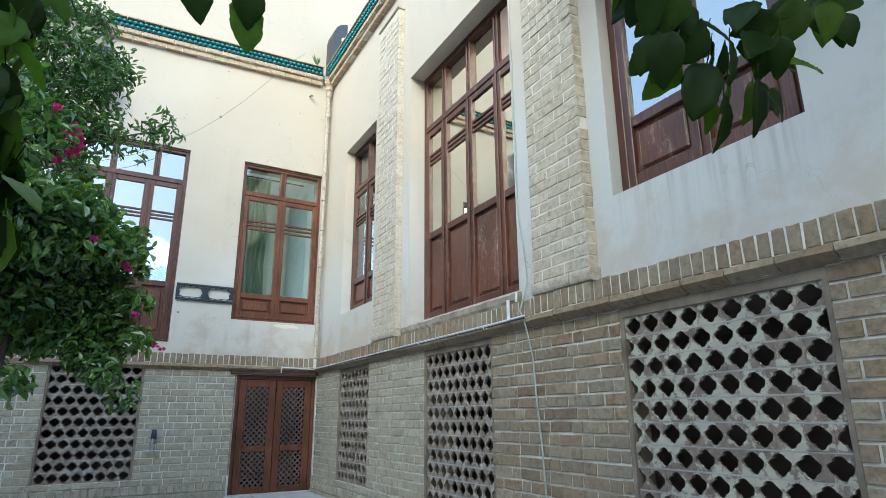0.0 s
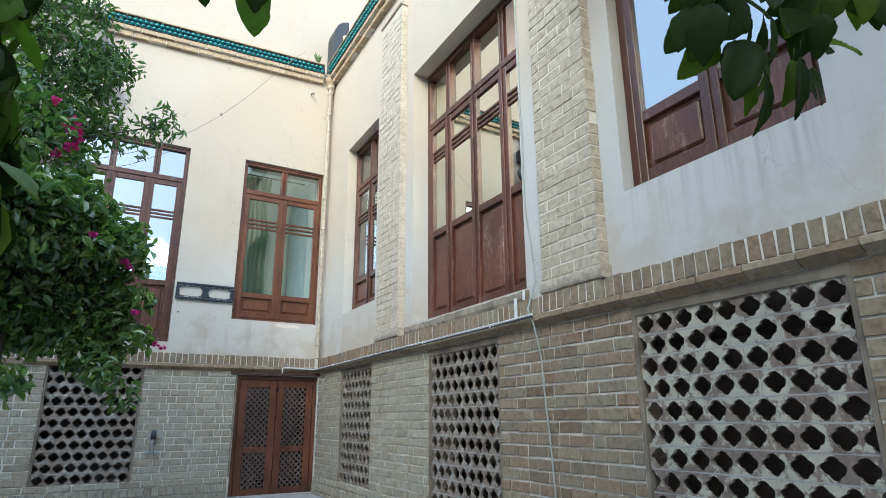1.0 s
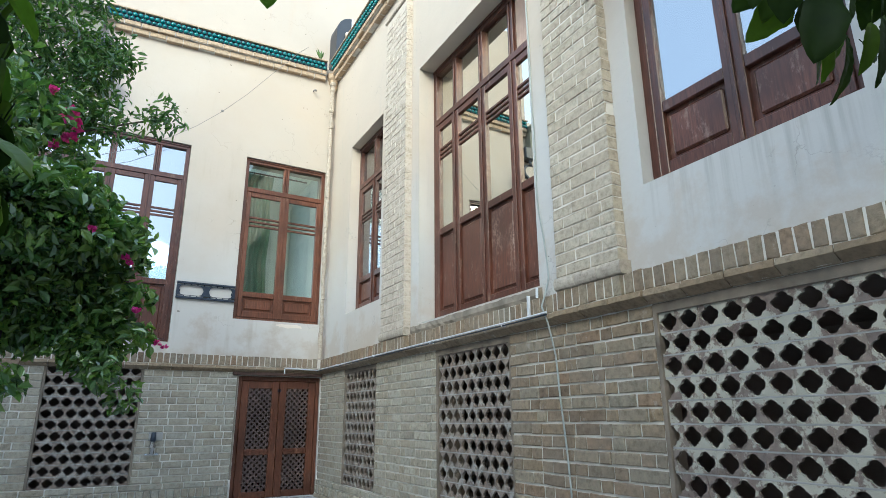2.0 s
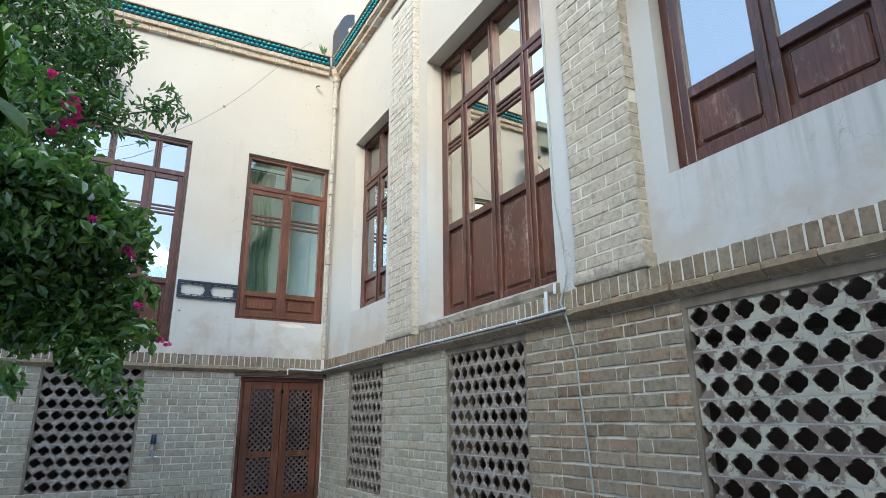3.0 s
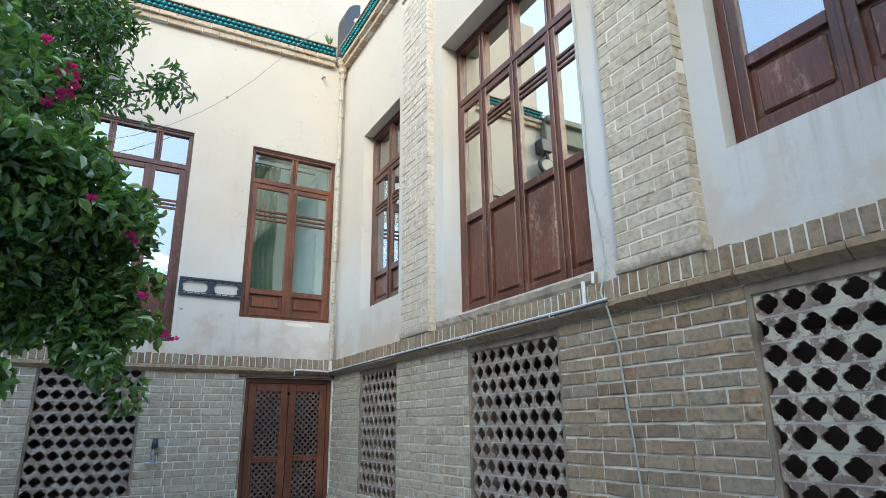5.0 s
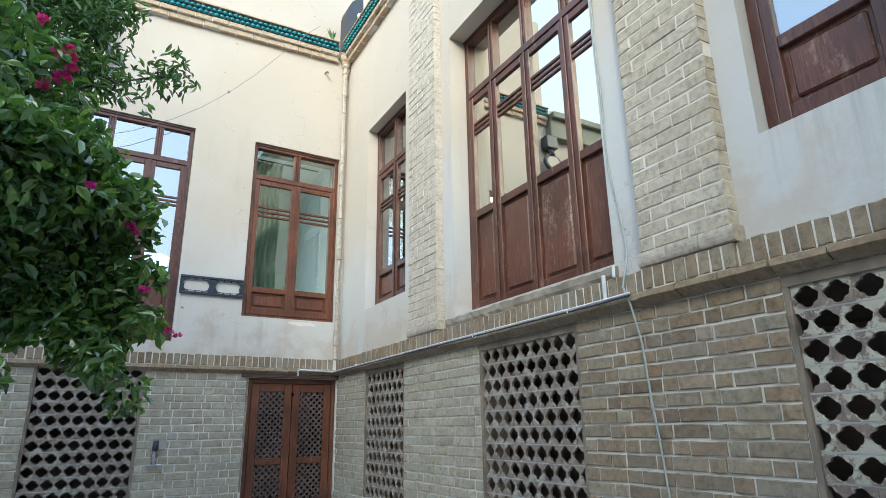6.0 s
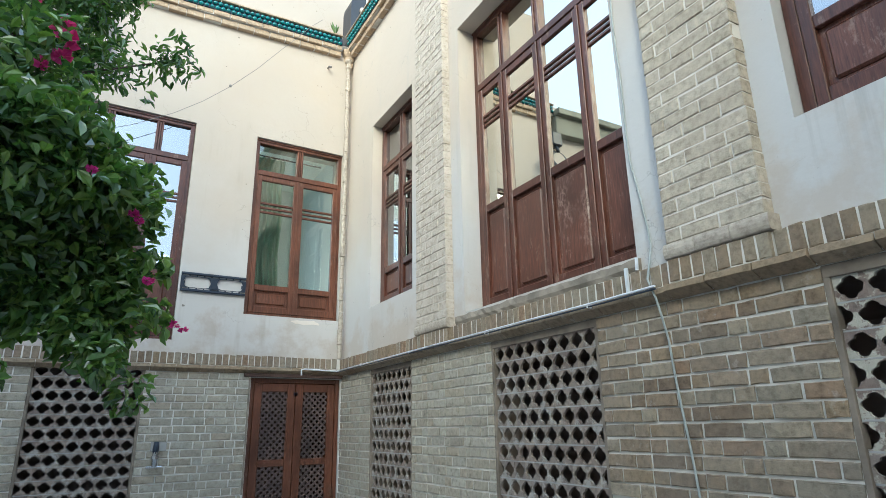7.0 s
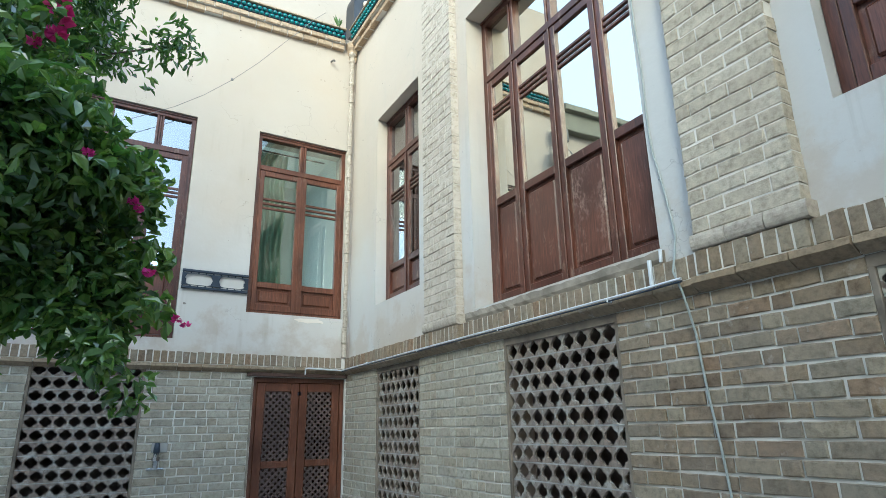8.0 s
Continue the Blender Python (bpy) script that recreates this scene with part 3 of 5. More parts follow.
# ---- curtain behind the back window ----
def curtain(m, w, h, folds, label):
    bm = bmesh.new()
    n = folds * 8
    cols = []
    for i in range(n + 1):
        x = w * i / n
        y = 0.035 * math.sin(i / 8 * math.tau) + 0.012 * math.sin(i * 0.37)
        cols.append([bm.verts.new((x + 0.02 * math.sin(3 * k + i * 0.05), y * (0.7 + 0.3 * (1 - k / 6)), h * k / 6)) for k in range(7)])
    for a, b in zip(cols, cols[1:]):
        for k in range(6):
            bm.faces.new((a[k], b[k], b[k + 1], a[k + 1]))
    bmesh.ops.solidify(bm, geom=bm.faces[:], thickness=0.003)
    return solo("curtain", bm, CURTAIN, m, label, "curtain", "", True)


curtain(BACK @ pose(1.14, 0.52, 1.96), 0.50, 2.85, 7, "green fabric curtain hanging in folds behind the window")
solo("curtain_rail", tube([(0.9, 0.52, 4.83), (2.2, 0.52, 4.83)], 0.012), WOOD_DARK, BACK, "brown wooden curtain rail over the window", "curtain rail")


# ---- pierced clay screens ----
def hole_ring(rx, rz, a0, a1, n):
    """Points of a four-lobed opening between two angles."""
    out = []
    for i in range(n + 1):
        a = a0 + (a1 - a0) * i / n
        f = (a + math.pi / 4) % (math.pi / 2) - math.pi / 4
        r = 0.455 * math.cos(f) + math.sqrt(0.545 ** 2 - (0.455 * math.sin(f)) ** 2)
        out.append((rx * r * math.cos(a), rz * r * math.sin(a), a))
    return out


def screen_tile(w, h, depth, rx, rz, half=0, mat=TILE_CLAY):
    """A clay block with a four-lobed hole; half -1 or 1 keeps only its left or right half."""
    bm = bmesh.new()
    a0, a1, n = (0, math.tau, 32) if not half else ((-math.pi / 2, math.pi / 2, 16) if half > 0 else (math.pi / 2, 3 * math.pi / 2, 16))
    ring = hole_ring(rx, rz, a0, a1, n)
    outer = []
    for x, z, a in ring:
        c, s = math.cos(a), math.sin(a)
        k = min(w / 2 / max(abs(c), 1e-6), h / 2 / max(abs(s), 1e-6))
        outer.append((c * k, s * k))
    for sx, sz in ((1, 1), (-1, 1), (-1, -1), (1, -1)):
        if half and sx != half:
            continue
        near = min(range(len(outer)), key=lambda i: (outer[i][0] - sx * w / 2) ** 2 + (outer[i][1] - sz * h / 2) ** 2)
        outer[near] = (sx * w / 2, sz * h / 2)
    if not half:
        outer[-1] = outer[0]
    rng = random.Random(int(w * 1000) + half)
    fi = [bm.verts.new((x * rng.uniform(0.95, 1.05), 0, z * rng.uniform(0.95, 1.05))) for x, z, a in ring]
    fo = [bm.verts.new((x, 0, z)) for x, z in outer]
    bi = [bm.verts.new((v.co.x * 1.10, depth, v.co.z * 1.04)) for v in fi]
    bo = [bm.verts.new((x, depth, z)) for x, z in outer]
    for i in range(n):
        bm.faces.new((fo[i], fo[i + 1], fi[i + 1], fi[i]))
        bm.faces.new((fi[i], fi[i + 1], bi[i + 1], bi[i]))
        bm.faces.new((fo[i + 1], fo[i], bo[i], bo[i + 1]))
    bmesh.ops.remove_doubles(bm, verts=bm.verts[:], dist=1e-5)
    bmesh.ops.recalc_face_normals(bm, faces=bm.faces[:])
    return mesh_of("screen_tile", bm, mat)


def clay_screen(name, m, box, count, rows, wide, label, mat=TILE_CLAY):
    x0, x1, z0, z1 = box
    side = 0.028
    o = thing(name, m @ pose(x0, 0.012, z0), label, "lattice screen", "brick lattice screens", "structure")
    w, h = x1 - x0, z1 - z0
    p, rh = (w - 2 * side) / count, h / rows
    tw, th = p - 0.0006, rh - 0.009
    rx, rz = (0.445 * p, 0.42 * th) if wide else ((0.425 * p, 0.455 * th) if mat is TILE_WASHED else (0.45 * p, 0.475 * th))
    full, left, right = (screen_tile(tw, th, 0.024, rx, rz, side_kept, mat) for side_kept in (0, -1, 1))
    rng = random.Random(count * 7 + rows)
    edge = [(-0.003, side - 0.001, -0.015, 0.04, 0.002, h - 0.002), (w - side + 0.001, w + 0.003, -0.015, 0.04, 0.002, h - 0.002)]
    if z0 + h < 1.65:
        edge.append((-0.003, w + 0.003, -0.0155, 0.03, h - 0.006, 1.652 - z0))
    # dark brown strip down the sides and over the top of the screen
    part("edge_strip", boxes(edge, 0.003), MORTAR_BROWN, o, "brown mortar strip along the screen")
    bars = []
    for k in range(1, rows):
        bars.append((side, w - side, 0.0015, 0.022, k * rh - 0.0052, k * rh + 0.0052))
    part("mortar_joints", boxes(bars, 0.002), MORTAR_GREY, o)
    for k in range(rows):
        z = (k + 0.5) * rh
        if (rows - 1 - k) % 2 == 0:
            cells = [(full, side + (i + 0.5) * p) for i in range(count)]
        else:
            cells = [(right, side)] + [(full, side + i * p) for i in range(1, count)] + [(left, w - side)]
        for me, x in cells:
            t = new("screen_tile", me)
            t.parent = o
            t.matrix_basis = pose(x, rng.uniform(-0.0015, 0.002), z, rng.uniform(-0.3, 0.3), 0, rng.uniform(-0.2, 0.2))
    return o


clay_screen("lattice_screen", BACK, BACK_LATTICE, 8, 11, True, "pierced clay screen with four-lobed holes below the plaster")
for b, n in zip(LATTICES[:2], (8, 9)):
    clay_screen("lattice_screen", RIGHT, b, n, 11, False, "pierced clay screen with four-lobed holes between brick piers")
clay_screen("lattice_screen", RIGHT, LATTICES[2], 9, 11, False, "pierced clay screen with flaking whitewash between brick piers", TILE_WASHED)


# ---- corner colonnette, cornice, roof edge ----
rng = random.Random(5)
bm = bmesh.new()
z = 1.88
while z < 6.42:
    hgt = rng.uniform(0.10, 0.24)
    wd = rng.uniform(0.026, 0.036)
    cx, cy = 2.385 + rng.uniform(-0.004, 0.004), 9.275 + rng.uniform(-0.004, 0.004)
    q = tube([(cx, cy, z), (cx, cy, min(z + hgt, 6.45) - 0.006)], wd, 7)
    me = bpy.data.meshes.new("segment")
    q.to_mesh(me)
    bm.from_mesh(me)
    q.free()
    bpy.data.meshes.remove(me)
    z += hgt
for zz, rr in ((6.45, 0.06), (6.33, 0.05), (5.95, 0.045)):
    q = tube([(2.385, 9.275, zz - 0.03), (2.385, 9.275, zz), (2.385, 9.275, zz + 0.03)], [rr * 0.7, rr, rr * 0.8], 8)
    me = bpy.data.meshes.new("segment")
    q.to_mesh(me)
    bm.from_mesh(me)
    q.free()
    bpy.data.meshes.remove(me)
solo("corner_trim", bm, MOULDING, pose(0, 0, 0), "thin cream colonnette of stacked brick in the corner", "trim", "structure")


def cornice(name, m, length, label, deep=1.0):
    """Two brick courses, two rows of round glazed tiles and a thin clay cap; along +x of m, wall face at y 0. deep scales how far it stands out."""
    o = thing(name, m, label, "cornice", "", "structure")
    r = random.Random(int(length * 10))
    part("mortar_bed", boxes([(0, length, -0.070 * deep, 0.02, -0.022, 0.060), (0, length, -0.118 * deep, 0.02, 0.060, 0.138)]), MORTAR_DULL, o)
    for label_, out, z0, z1, start in (("ochre brick course", 0.082, -0.024, 0.054, 0.11), ("sand-coloured brick course", 0.130, 0.062, 0.130, 0.0)):
        rows, x = [], -start
        while x < length - 0.05:
            l = min(0.225, length - x)
            rows.append((max(0, x) + 0.005, x + l - 0.005, -out * deep - r.uniform(0, 0.006), 0.02, z0 + r.uniform(-0.003, 0.003), z1 + r.uniform(-0.003, 0.002)))
            x += l
        part("brick_course", boxes(rows, 0.006), BRICK_SAND, o, label_)
    # dark sheet in the iron's colour fills gaps behind and over the tiles
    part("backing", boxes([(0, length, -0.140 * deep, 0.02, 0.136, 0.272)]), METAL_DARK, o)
    ball = bmesh.new()
    bmesh.ops.create_icosphere(ball, subdivisions=2, radius=1.0)
    bv, bf = [tuple(v.co) for v in ball.verts], [[v.index for v in f.verts] for f in ball.faces]
    ball.free()
    verts, faces = [], []
    for row, z in ((0, 0.166), (1, 0.226)):
        x = 0.03 + 0.036 * row
        while x < length - 0.02:
            k, q = len(verts), r.uniform(0.92, 1.06)
            verts += [(x + vx * 0.034 * q, (-0.140 - 0.018 * row) * deep + vy * 0.028 * q, z + vz * 0.031 * q) for vx, vy, vz in bv]
            faces += [[k + i for i in f] for f in bf]
            x += 0.072
    me = bpy.data.meshes.new("glazed_tiles")
    me.from_pydata(verts, [], faces)
    me.materials.append(GREEN_GLAZE)
    me.polygons.foreach_set("use_smooth", [True] * len(me.polygons))
    tiles = new("glazed_tiles", me)
    tiles.parent = o
    tagged(tiles, "turquoise glazed round tiles", kind="stuff")
    rows, x = [], 0.0
    while x < length - 0.05:
        l = min(0.24, length - x)
        rows.append((x + 0.003, x + l - 0.003, -0.188 * deep - r.uniform(0, 0.006), 0.30, 0.276, 0.300 + r.uniform(-0.003, 0.003)))
        x += l
    part("cap", boxes(rows, 0.005), BRICK_SAND, o, "pale pinkish clay cap")
    return o


# replaces the cornice out of direct view; olive tone suits its reflection in door_2
solo("eave_trim", boxes([(-6.96, -1.0, -0.16, 0.02, 6.12, 6.48), (-6.96, -1.0, -0.26, 0.3, 6.48, 6.60)], 0.01), EAVE, pose(0, 9.33, 0), "plain olive-grey plastered eave of the back wing", "trim", "structure")
cornice("cornice_back", pose(-0.98, 9.33, 6.525 - 3.24 * 0.036, 0, -2.06, 0), 3.24, "cornice of sand brick and turquoise glazed tiles", 0.8)
cornice("cornice_right", RIGHT @ pose(0.08, 0.03, 6.53), 15.2, "cornice of sand brick and turquoise glazed tiles", 0.96)

# moulded block where the two cornices meet over the colonnette
bm = bmesh.new()
levels = ((6.36, 0.050), (6.40, 0.072), (6.44, 0.066), (6.47, 0.094), (6.52, 0.100), (6.56, 0.128), (6.635, 0.136), (6.65, 0.120))
rings = [[bm.verts.new((2.43 - a, 9.33 - b, z)) for a, b in ((-0.02, -0.02), (h, -0.02), (h, h * 0.55), (h * 0.55, h), (-0.02, h))] for z, h in levels]
bm.faces.new(rings[0]), bm.faces.new(rings[-1][::-1])
for a, b in zip(rings, rings[1:]):
    for k in range(5):
        bm.faces.new((a[k], a[(k + 1) % 5], b[(k + 1) % 5], b[k]))
bmesh.ops.recalc_face_normals(bm, faces=bm.faces[:])
solo("capital_trim", bm, BRICK_SAND, pose(0, 0, 0), "stepped sand-coloured brick capital under the cornice corner", "trim", "structure")


# ---- pilasters ----
def loft_brick(l, d, h, seed, chip=0.008):
    """A brick with its near face chamfered and slightly uneven; x along, y depth from 0, z up, centred in x and z."""
    r = random.Random(seed)
    bm = bmesh.new()
    j = lambda: r.uniform(-0.0028, 0.0028)
    c = 0.003
    rings = []
    for y, s in ((0.0, c), (c, 0.0), (d, 0.0)):
        ring = []
        for sx, sz in ((-1, -1), (0, -1), (1, -1), (1, 1), (0, 1), (-1, 1)):
            ring.append(bm.verts.new((sx * (l / 2 - s - r.uniform(0, chip) * (y == 0)) + j(), y + j() * (y == 0), sz * (h / 2 - s - r.uniform(0, chip * 0.6) * (y == 0)) + j())))
        rings.append(ring)
    bm.faces.new(rings[0])
    for a, b in zip(rings, rings[1:]):
        for k in range(6):
            bm.faces.new((a[k], b[k], b[(k + 1) % 6], a[(k + 1) % 6]))
    bmesh.ops.recalc_face_normals(bm, faces=bm.faces[:])
    return bm


BRICK_MESHES = {}


def brick_mesh(l, d, h, mat, variants=6):
    key = (round(l, 2), round(d, 3), round(h, 3), mat.name, random.randrange(variants))
    if key not in BRICK_MESHES:
        BRICK_MESHES[key] = mesh_of("brick", loft_brick(key[0], d, h, len(BRICK_MESHES) * 13 + 1), mat)
    return BRICK_MESHES[key], l / key[0]


def lay(parent, name, x0, x1, y, d, z0, z1, mat):
    """One brick between two lines, as a part of parent."""
    me, stretch = brick_mesh(x1 - x0, d, z1 - z0, mat)
    b = new(name, me)
    b.parent = parent
    b.matrix_basis = Matrix.Translation(((x0 + x1) / 2, y, (z0 + z1) / 2 + random.uniform(-0.0018, 0.0018))) @ Matrix.Rotation(radians(random.uniform(-0.9, 0.9)), 4, "Y") @ Matrix.Diagonal((stretch, 1, 1, 1))
    return b


def half_round(x0, x1, y, r_out, z0, z1, mat_rows=3):
    bm = bmesh.new()
    n = 6
    cuts = [x0 + (x1 - x0) * i / mat_rows for i in range(mat_rows + 1)]
    for a, b in zip(cuts, cuts[1:]):
        a, b = a + 0.002, b - 0.002
        prof = [(y - r_out * math.cos(math.pi * (k / n - 0.5)), (z0 + z1) / 2 + (z1 - z0) / 2 * math.sin(math.pi * (k / n - 0.5))) for k in range(n + 1)] + [(0.03, z1), (0.03, z0)]
        l = [bm.verts.new((a, py, pz)) for py, pz in prof]
        r = [bm.verts.new((b, py, pz)) for py, pz in prof]
        bm.faces.new(l), bm.faces.new(r[::-1])
        for k in range(len(prof)):
            bm.faces.new((l[k], r[k], r[(k + 1) % len(prof)], l[(k + 1) % len(prof)]))
    bmesh.ops.recalc_face_normals(bm, faces=bm.faces[:])
    return bm


def pilaster(s0, s1, top, label, bed):
    foot, front = 1.962, -0.055
    o = thing("pilaster", RIGHT, label, "pilaster", "pilasters of the courtyard wall", "structure")
    part("core", boxes([(s0 + 0.007, s1 - 0.007, front + 0.0050, 0.03, foot, top)]), bed, o)
    part("base_moulding", half_round(s0 - 0.02, s1 + 0.02, front, 0.018, 1.873, foot, 3), MOULDING, o, "rounded clay base moulding")
    part("cap_moulding", half_round(s0 - 0.015, s1 + 0.015, front, 0.022, top, top + 0.045, 3), MOULDING, o)
    return o


PILASTERS = [(pilaster(2.275, 2.90, 6.13, "limewashed pale brick pilaster on the plastered wall", MORTAR_LIME), 2.275, 2.90), (pilaster(5.44, 6.04, 6.13, "pale brick pilaster with chipped edges on the plastered wall", MORTAR_BUFF), 5.44, 6.04)]

# sill of the four-leaved door
sill = thing("sill_1", RIGHT, "worn grey-brown mortar sill under the french door", "sill", "", "structure")
r = random.Random(12)
bm = bmesh.new()
rings = []
for i in range(38):
    x = 3.0 + 2.17 * i / 37
    dip = r.uniform(-0.008, 0.004)
    rings.append([bm.verts.new((x, y + r.uniform(-0.006, 0.006) * rough, z + dip * up)) for y, z, rough, up in ((0.23, 1.86, 0, 0), (0.23, 1.972, 0, 0), (0.05, 1.966, 0, 1), (-0.016, 1.950, 1, 1), (-0.022, 1.90, 1, 0), (-0.012, 1.868, 1, 0))])
bm.faces.new(rings[0]), bm.faces.new(rings[-1][::-1])
for a, b in zip(rings, rings[1:]):
    for k in range(6):
        bm.faces.new((a[k], b[k], b[(k + 1) % 6], a[(k + 1) % 6]))
bmesh.ops.recalc_face_normals(bm, faces=bm.faces[:])
part("sill_bed", bm, MORTAR_WORN, sill)

# ---- pipes, hose, wires, tap, iron panel ----
conduit = thing("conduit", RIGHT, "thin grey steel conduit fixed along the brick ledge", "pipe")
part("pipe", tube([(0.02, -0.10, 1.71), (0.3, -0.10, 1.712), (2.5, -0.10, 1.722), (5.0, -0.10, 1.728), (5.36, -0.10, 1.733)], 0.0072), METAL_PIPE, conduit)
# thin dark tube follows the pipe just below it
part("cable", tube([(0.02, -0.098, 1.694), (0.3, -0.098, 1.696), (2.5, -0.098, 1.706), (5.0, -0.098, 1.712), (5.36, -0.098, 1.717)], 0.006), METAL_DARK, conduit, "thin dark line under the pipe")
part("riser", tube([(5.155, -0.095, 1.735), (5.155, -0.095, 1.885)], 0.013), METAL_PIPE, conduit)
part("stub", tube([(5.2, -0.05, 1.87), (5.205, -0.05, 1.945)], 0.010), METAL_PIPE, conduit)
for s in (0.9, 2.2, 3.6, 4.8):
    part("clip", boxes([(s, s + 0.010, -0.1085, -0.056, 1.703, 1.728)], 0.003), METAL_PIPE, conduit)
conduit = thing("conduit", BACK, "thin grey steel conduit fixed under the brick ledge", "pipe")
part("pipe", tube([(1.86, -0.09, 1.64), (1.86, -0.09, 1.71), (1.9, -0.09, 1.72), (2.37, -0.09, 1.705)], 0.010), METAL_PIPE, conduit)

hose_pts = []
for i in range(41):
    z = 5.0 - 4.6 * i / 40
    s = 5.17 + 0.005 * (5.0 - z) if z > 2.6 else (5.182 + 0.165 * (2.6 - z) if z > 1.76 else 5.321 + 0.085 * (1.76 - z))
    y = 0.018 - 0.125 * math.exp(-((z - 1.76) / 0.16) ** 2) - (0.045 if z < 1.6 else 0.0)
    hose_pts.append((s + 0.004 * math.sin(i * 0.9), y, z))
solo("hose", tube(hose_pts + [(hose_pts[-1][0] + 0.03, -0.02, 0.2), (hose_pts[-1][0] + 0.06, -0.02, 0.0)], 0.0065), HOSE, RIGHT, "thin pale grey hose hanging down the wall to the ground", "hose", "", True)

wire_pts = [(1.86, -0.27, 6.86), (1.70, -0.2, 6.72), (1.56, -0.12, 6.55), (1.34, -0.12, 6.27), (1.0, -0.11, 5.82), (0.673, -0.11, 5.44), (0.35, -0.11, 5.12), (0.03, -0.11, 4.86), (-0.4, -0.11, 4.58), (-1.2, -0.1, 4.2), (-2.2, 0.03, 3.9)]
wire = thing("wire", BACK, "thin grey wire sagging across the plastered wall", "wire")
part("strand", tube(wire_pts, 0.004, 5), WIRE, wire)
part("knot", boxes([(0.655, 0.69, -0.125, -0.095, 5.43, 5.465)], 0.008), WIRE, wire)
solo("spout", tube([(2.07, 0.04, 6.27), (2.07, -0.05, 6.25), (2.08, -0.09, 6.22)], [0.012, 0.014, 0.018], 6), WIRE, BACK, "small dark metal stub sticking out of the plaster", "pipe")

tap = thing("tap", BACK @ pose(0.28, 0, 0), "chrome garden tap mounted on the brick wall", "tap")
part("valve", tube([(0, 0.0, 0.80), (0, -0.045, 0.80), (0, -0.06, 0.77), (0, -0.06, 0.62)], [0.024, 0.028, 0.032, 0.026]), METAL_TAP, tap, "", True)
part("spindle", tube([(0, -0.06, 0.76), (0, -0.065, 0.80), (0, -0.066, 0.88)], [0.03, 0.034, 0.026]), METAL_DARK, tap, "dark tap spindle", True)
part("collar", tube([(0, -0.06, 0.70), (0, -0.06, 0.735)], [0.042, 0.042]), METAL_TAP, tap)
part("handle", boxes([(-0.085, 0.085, -0.072, -0.048, 0.605, 0.627)], 0.006), METAL_TAP, tap)
part("wall_plate", boxes([(-0.05, 0.11, -0.016, 0.0, 0.78, 0.88)], 0.004), MORTAR_GREY, tap)

panel = thing("iron_panel", BACK @ pose(0.345, 0.048, 2.61), "dark blue iron panel with two oval openings", "railing panel")
W, H = 0.765, 0.235


def oval_plate():
    """A plate with two long six-sided openings."""
    bm = bmesh.new()
    lower, upper = [], []
    for a, b in ((0.03, W / 2 - 0.035), (W / 2 + 0.035, W - 0.03)):
        c = (b - a) * 0.2
        ring = [(a, H / 2), (a + c * 0.35, 0.062), (a + c, 0.05), (b - c, 0.05), (b - c * 0.35, 0.062), (b, H / 2), (b - c * 0.35, H - 0.062), (b - c, H - 0.05), (a + c, H - 0.05), (a + c * 0.35, H - 0.062)]
        lower.append([ring[i] for i in (0, 1, 2, 3, 4, 5)])
        upper.append([ring[i] for i in (0, 9, 8, 7, 6, 5)])
    for edge, parts in ((0.045, lower), (H - 0.045, upper)):
        line = [(0.0, H / 2)] + parts[0] + parts[1] + [(W, H / 2)]
        for (ax, az), (bx, bz) in zip(line, line[1:]):
            q = [(ax, edge), (bx, edge), (bx, bz), (ax, az)]
            if bx - ax < 1e-6:
                continue
            f = [bm.verts.new((x, -0.045, z)) for x, z in q]
            k = [bm.verts.new((x, -0.033, z)) for x, z in q]
            bm.faces.new(f), bm.faces.new(k[::-1])
            for i in range(4):
                bm.faces.new((f[i], k[i], k[(i + 1) % 4], f[(i + 1) % 4]))
    bmesh.ops.recalc_face_normals(bm, faces=bm.faces[:])
    return bm


part("plate", oval_plate(), METAL_DARK, panel)
for z0, z1 in ((0.0, 0.03), (H - 0.03, H)):
    part("rail", boxes([(0, W, -0.055, -0.03, z0, z1)], 0.004), METAL_DARK, panel)
    zz = 0.030 if z0 == 0 else H - 0.045
    n = 9
    for i in range(n):
        part("spacer", boxes([(W * i / n + 0.004, W * i / n + 0.02, -0.043, -0.033, zz, zz + 0.015)]), METAL_DARK, panel)
for x in (0.02, W - 0.05):
    part("bracket", boxes([(x, x + 0.03, -0.034, -0.017, 0.09, 0.13)], 0.003), METAL_DARK, panel)

# lamp high on the back wall, above the bush
lamp = thing("wall_lamp", BACK @ pose(-0.97, 0.03, 5.98), "dark metal wall lamp with a round head on the plaster", "lamp")
part("bracket", boxes([(-0.12, 0.12, -0.20, 0.0, -0.13, 0.13)], 0.02), GREY_BOX, lamp)
part("arm", tube([(0, -0.12, -0.12), (0.02, -0.2, -0.22), (0.02, -0.22, -0.30)], 0.03), GREY_BOX, lamp, "", True)
ring_pts = [(0.02 + 0.17 * math.cos(a), -0.20 + 0.05 * math.sin(a), -0.45 + 0.17 * math.sin(a)) for a in [i * math.tau / 20 for i in range(21)]]
part("ring", tube(ring_pts, 0.04, 8), GREY_BOX, lamp, "", True)
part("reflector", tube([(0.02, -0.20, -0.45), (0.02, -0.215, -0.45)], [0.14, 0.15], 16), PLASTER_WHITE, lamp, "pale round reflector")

# roof cowl beside the corner
cowl = thing("roof_cowl", pose(2.53, 9.75, 7.02), "dark grey curved vent cowl on the roof", "vent cowl")
bm = bmesh.new()
prof = [(0.0, 0.16)] + [(0.27 * (1 - math.cos(a)), 0.80 + 0.32 * math.sin(a)) for a in (0, 0.35, 0.7, 1.05, 1.4, math.pi / 2)] + [(0.27, -0.10)]
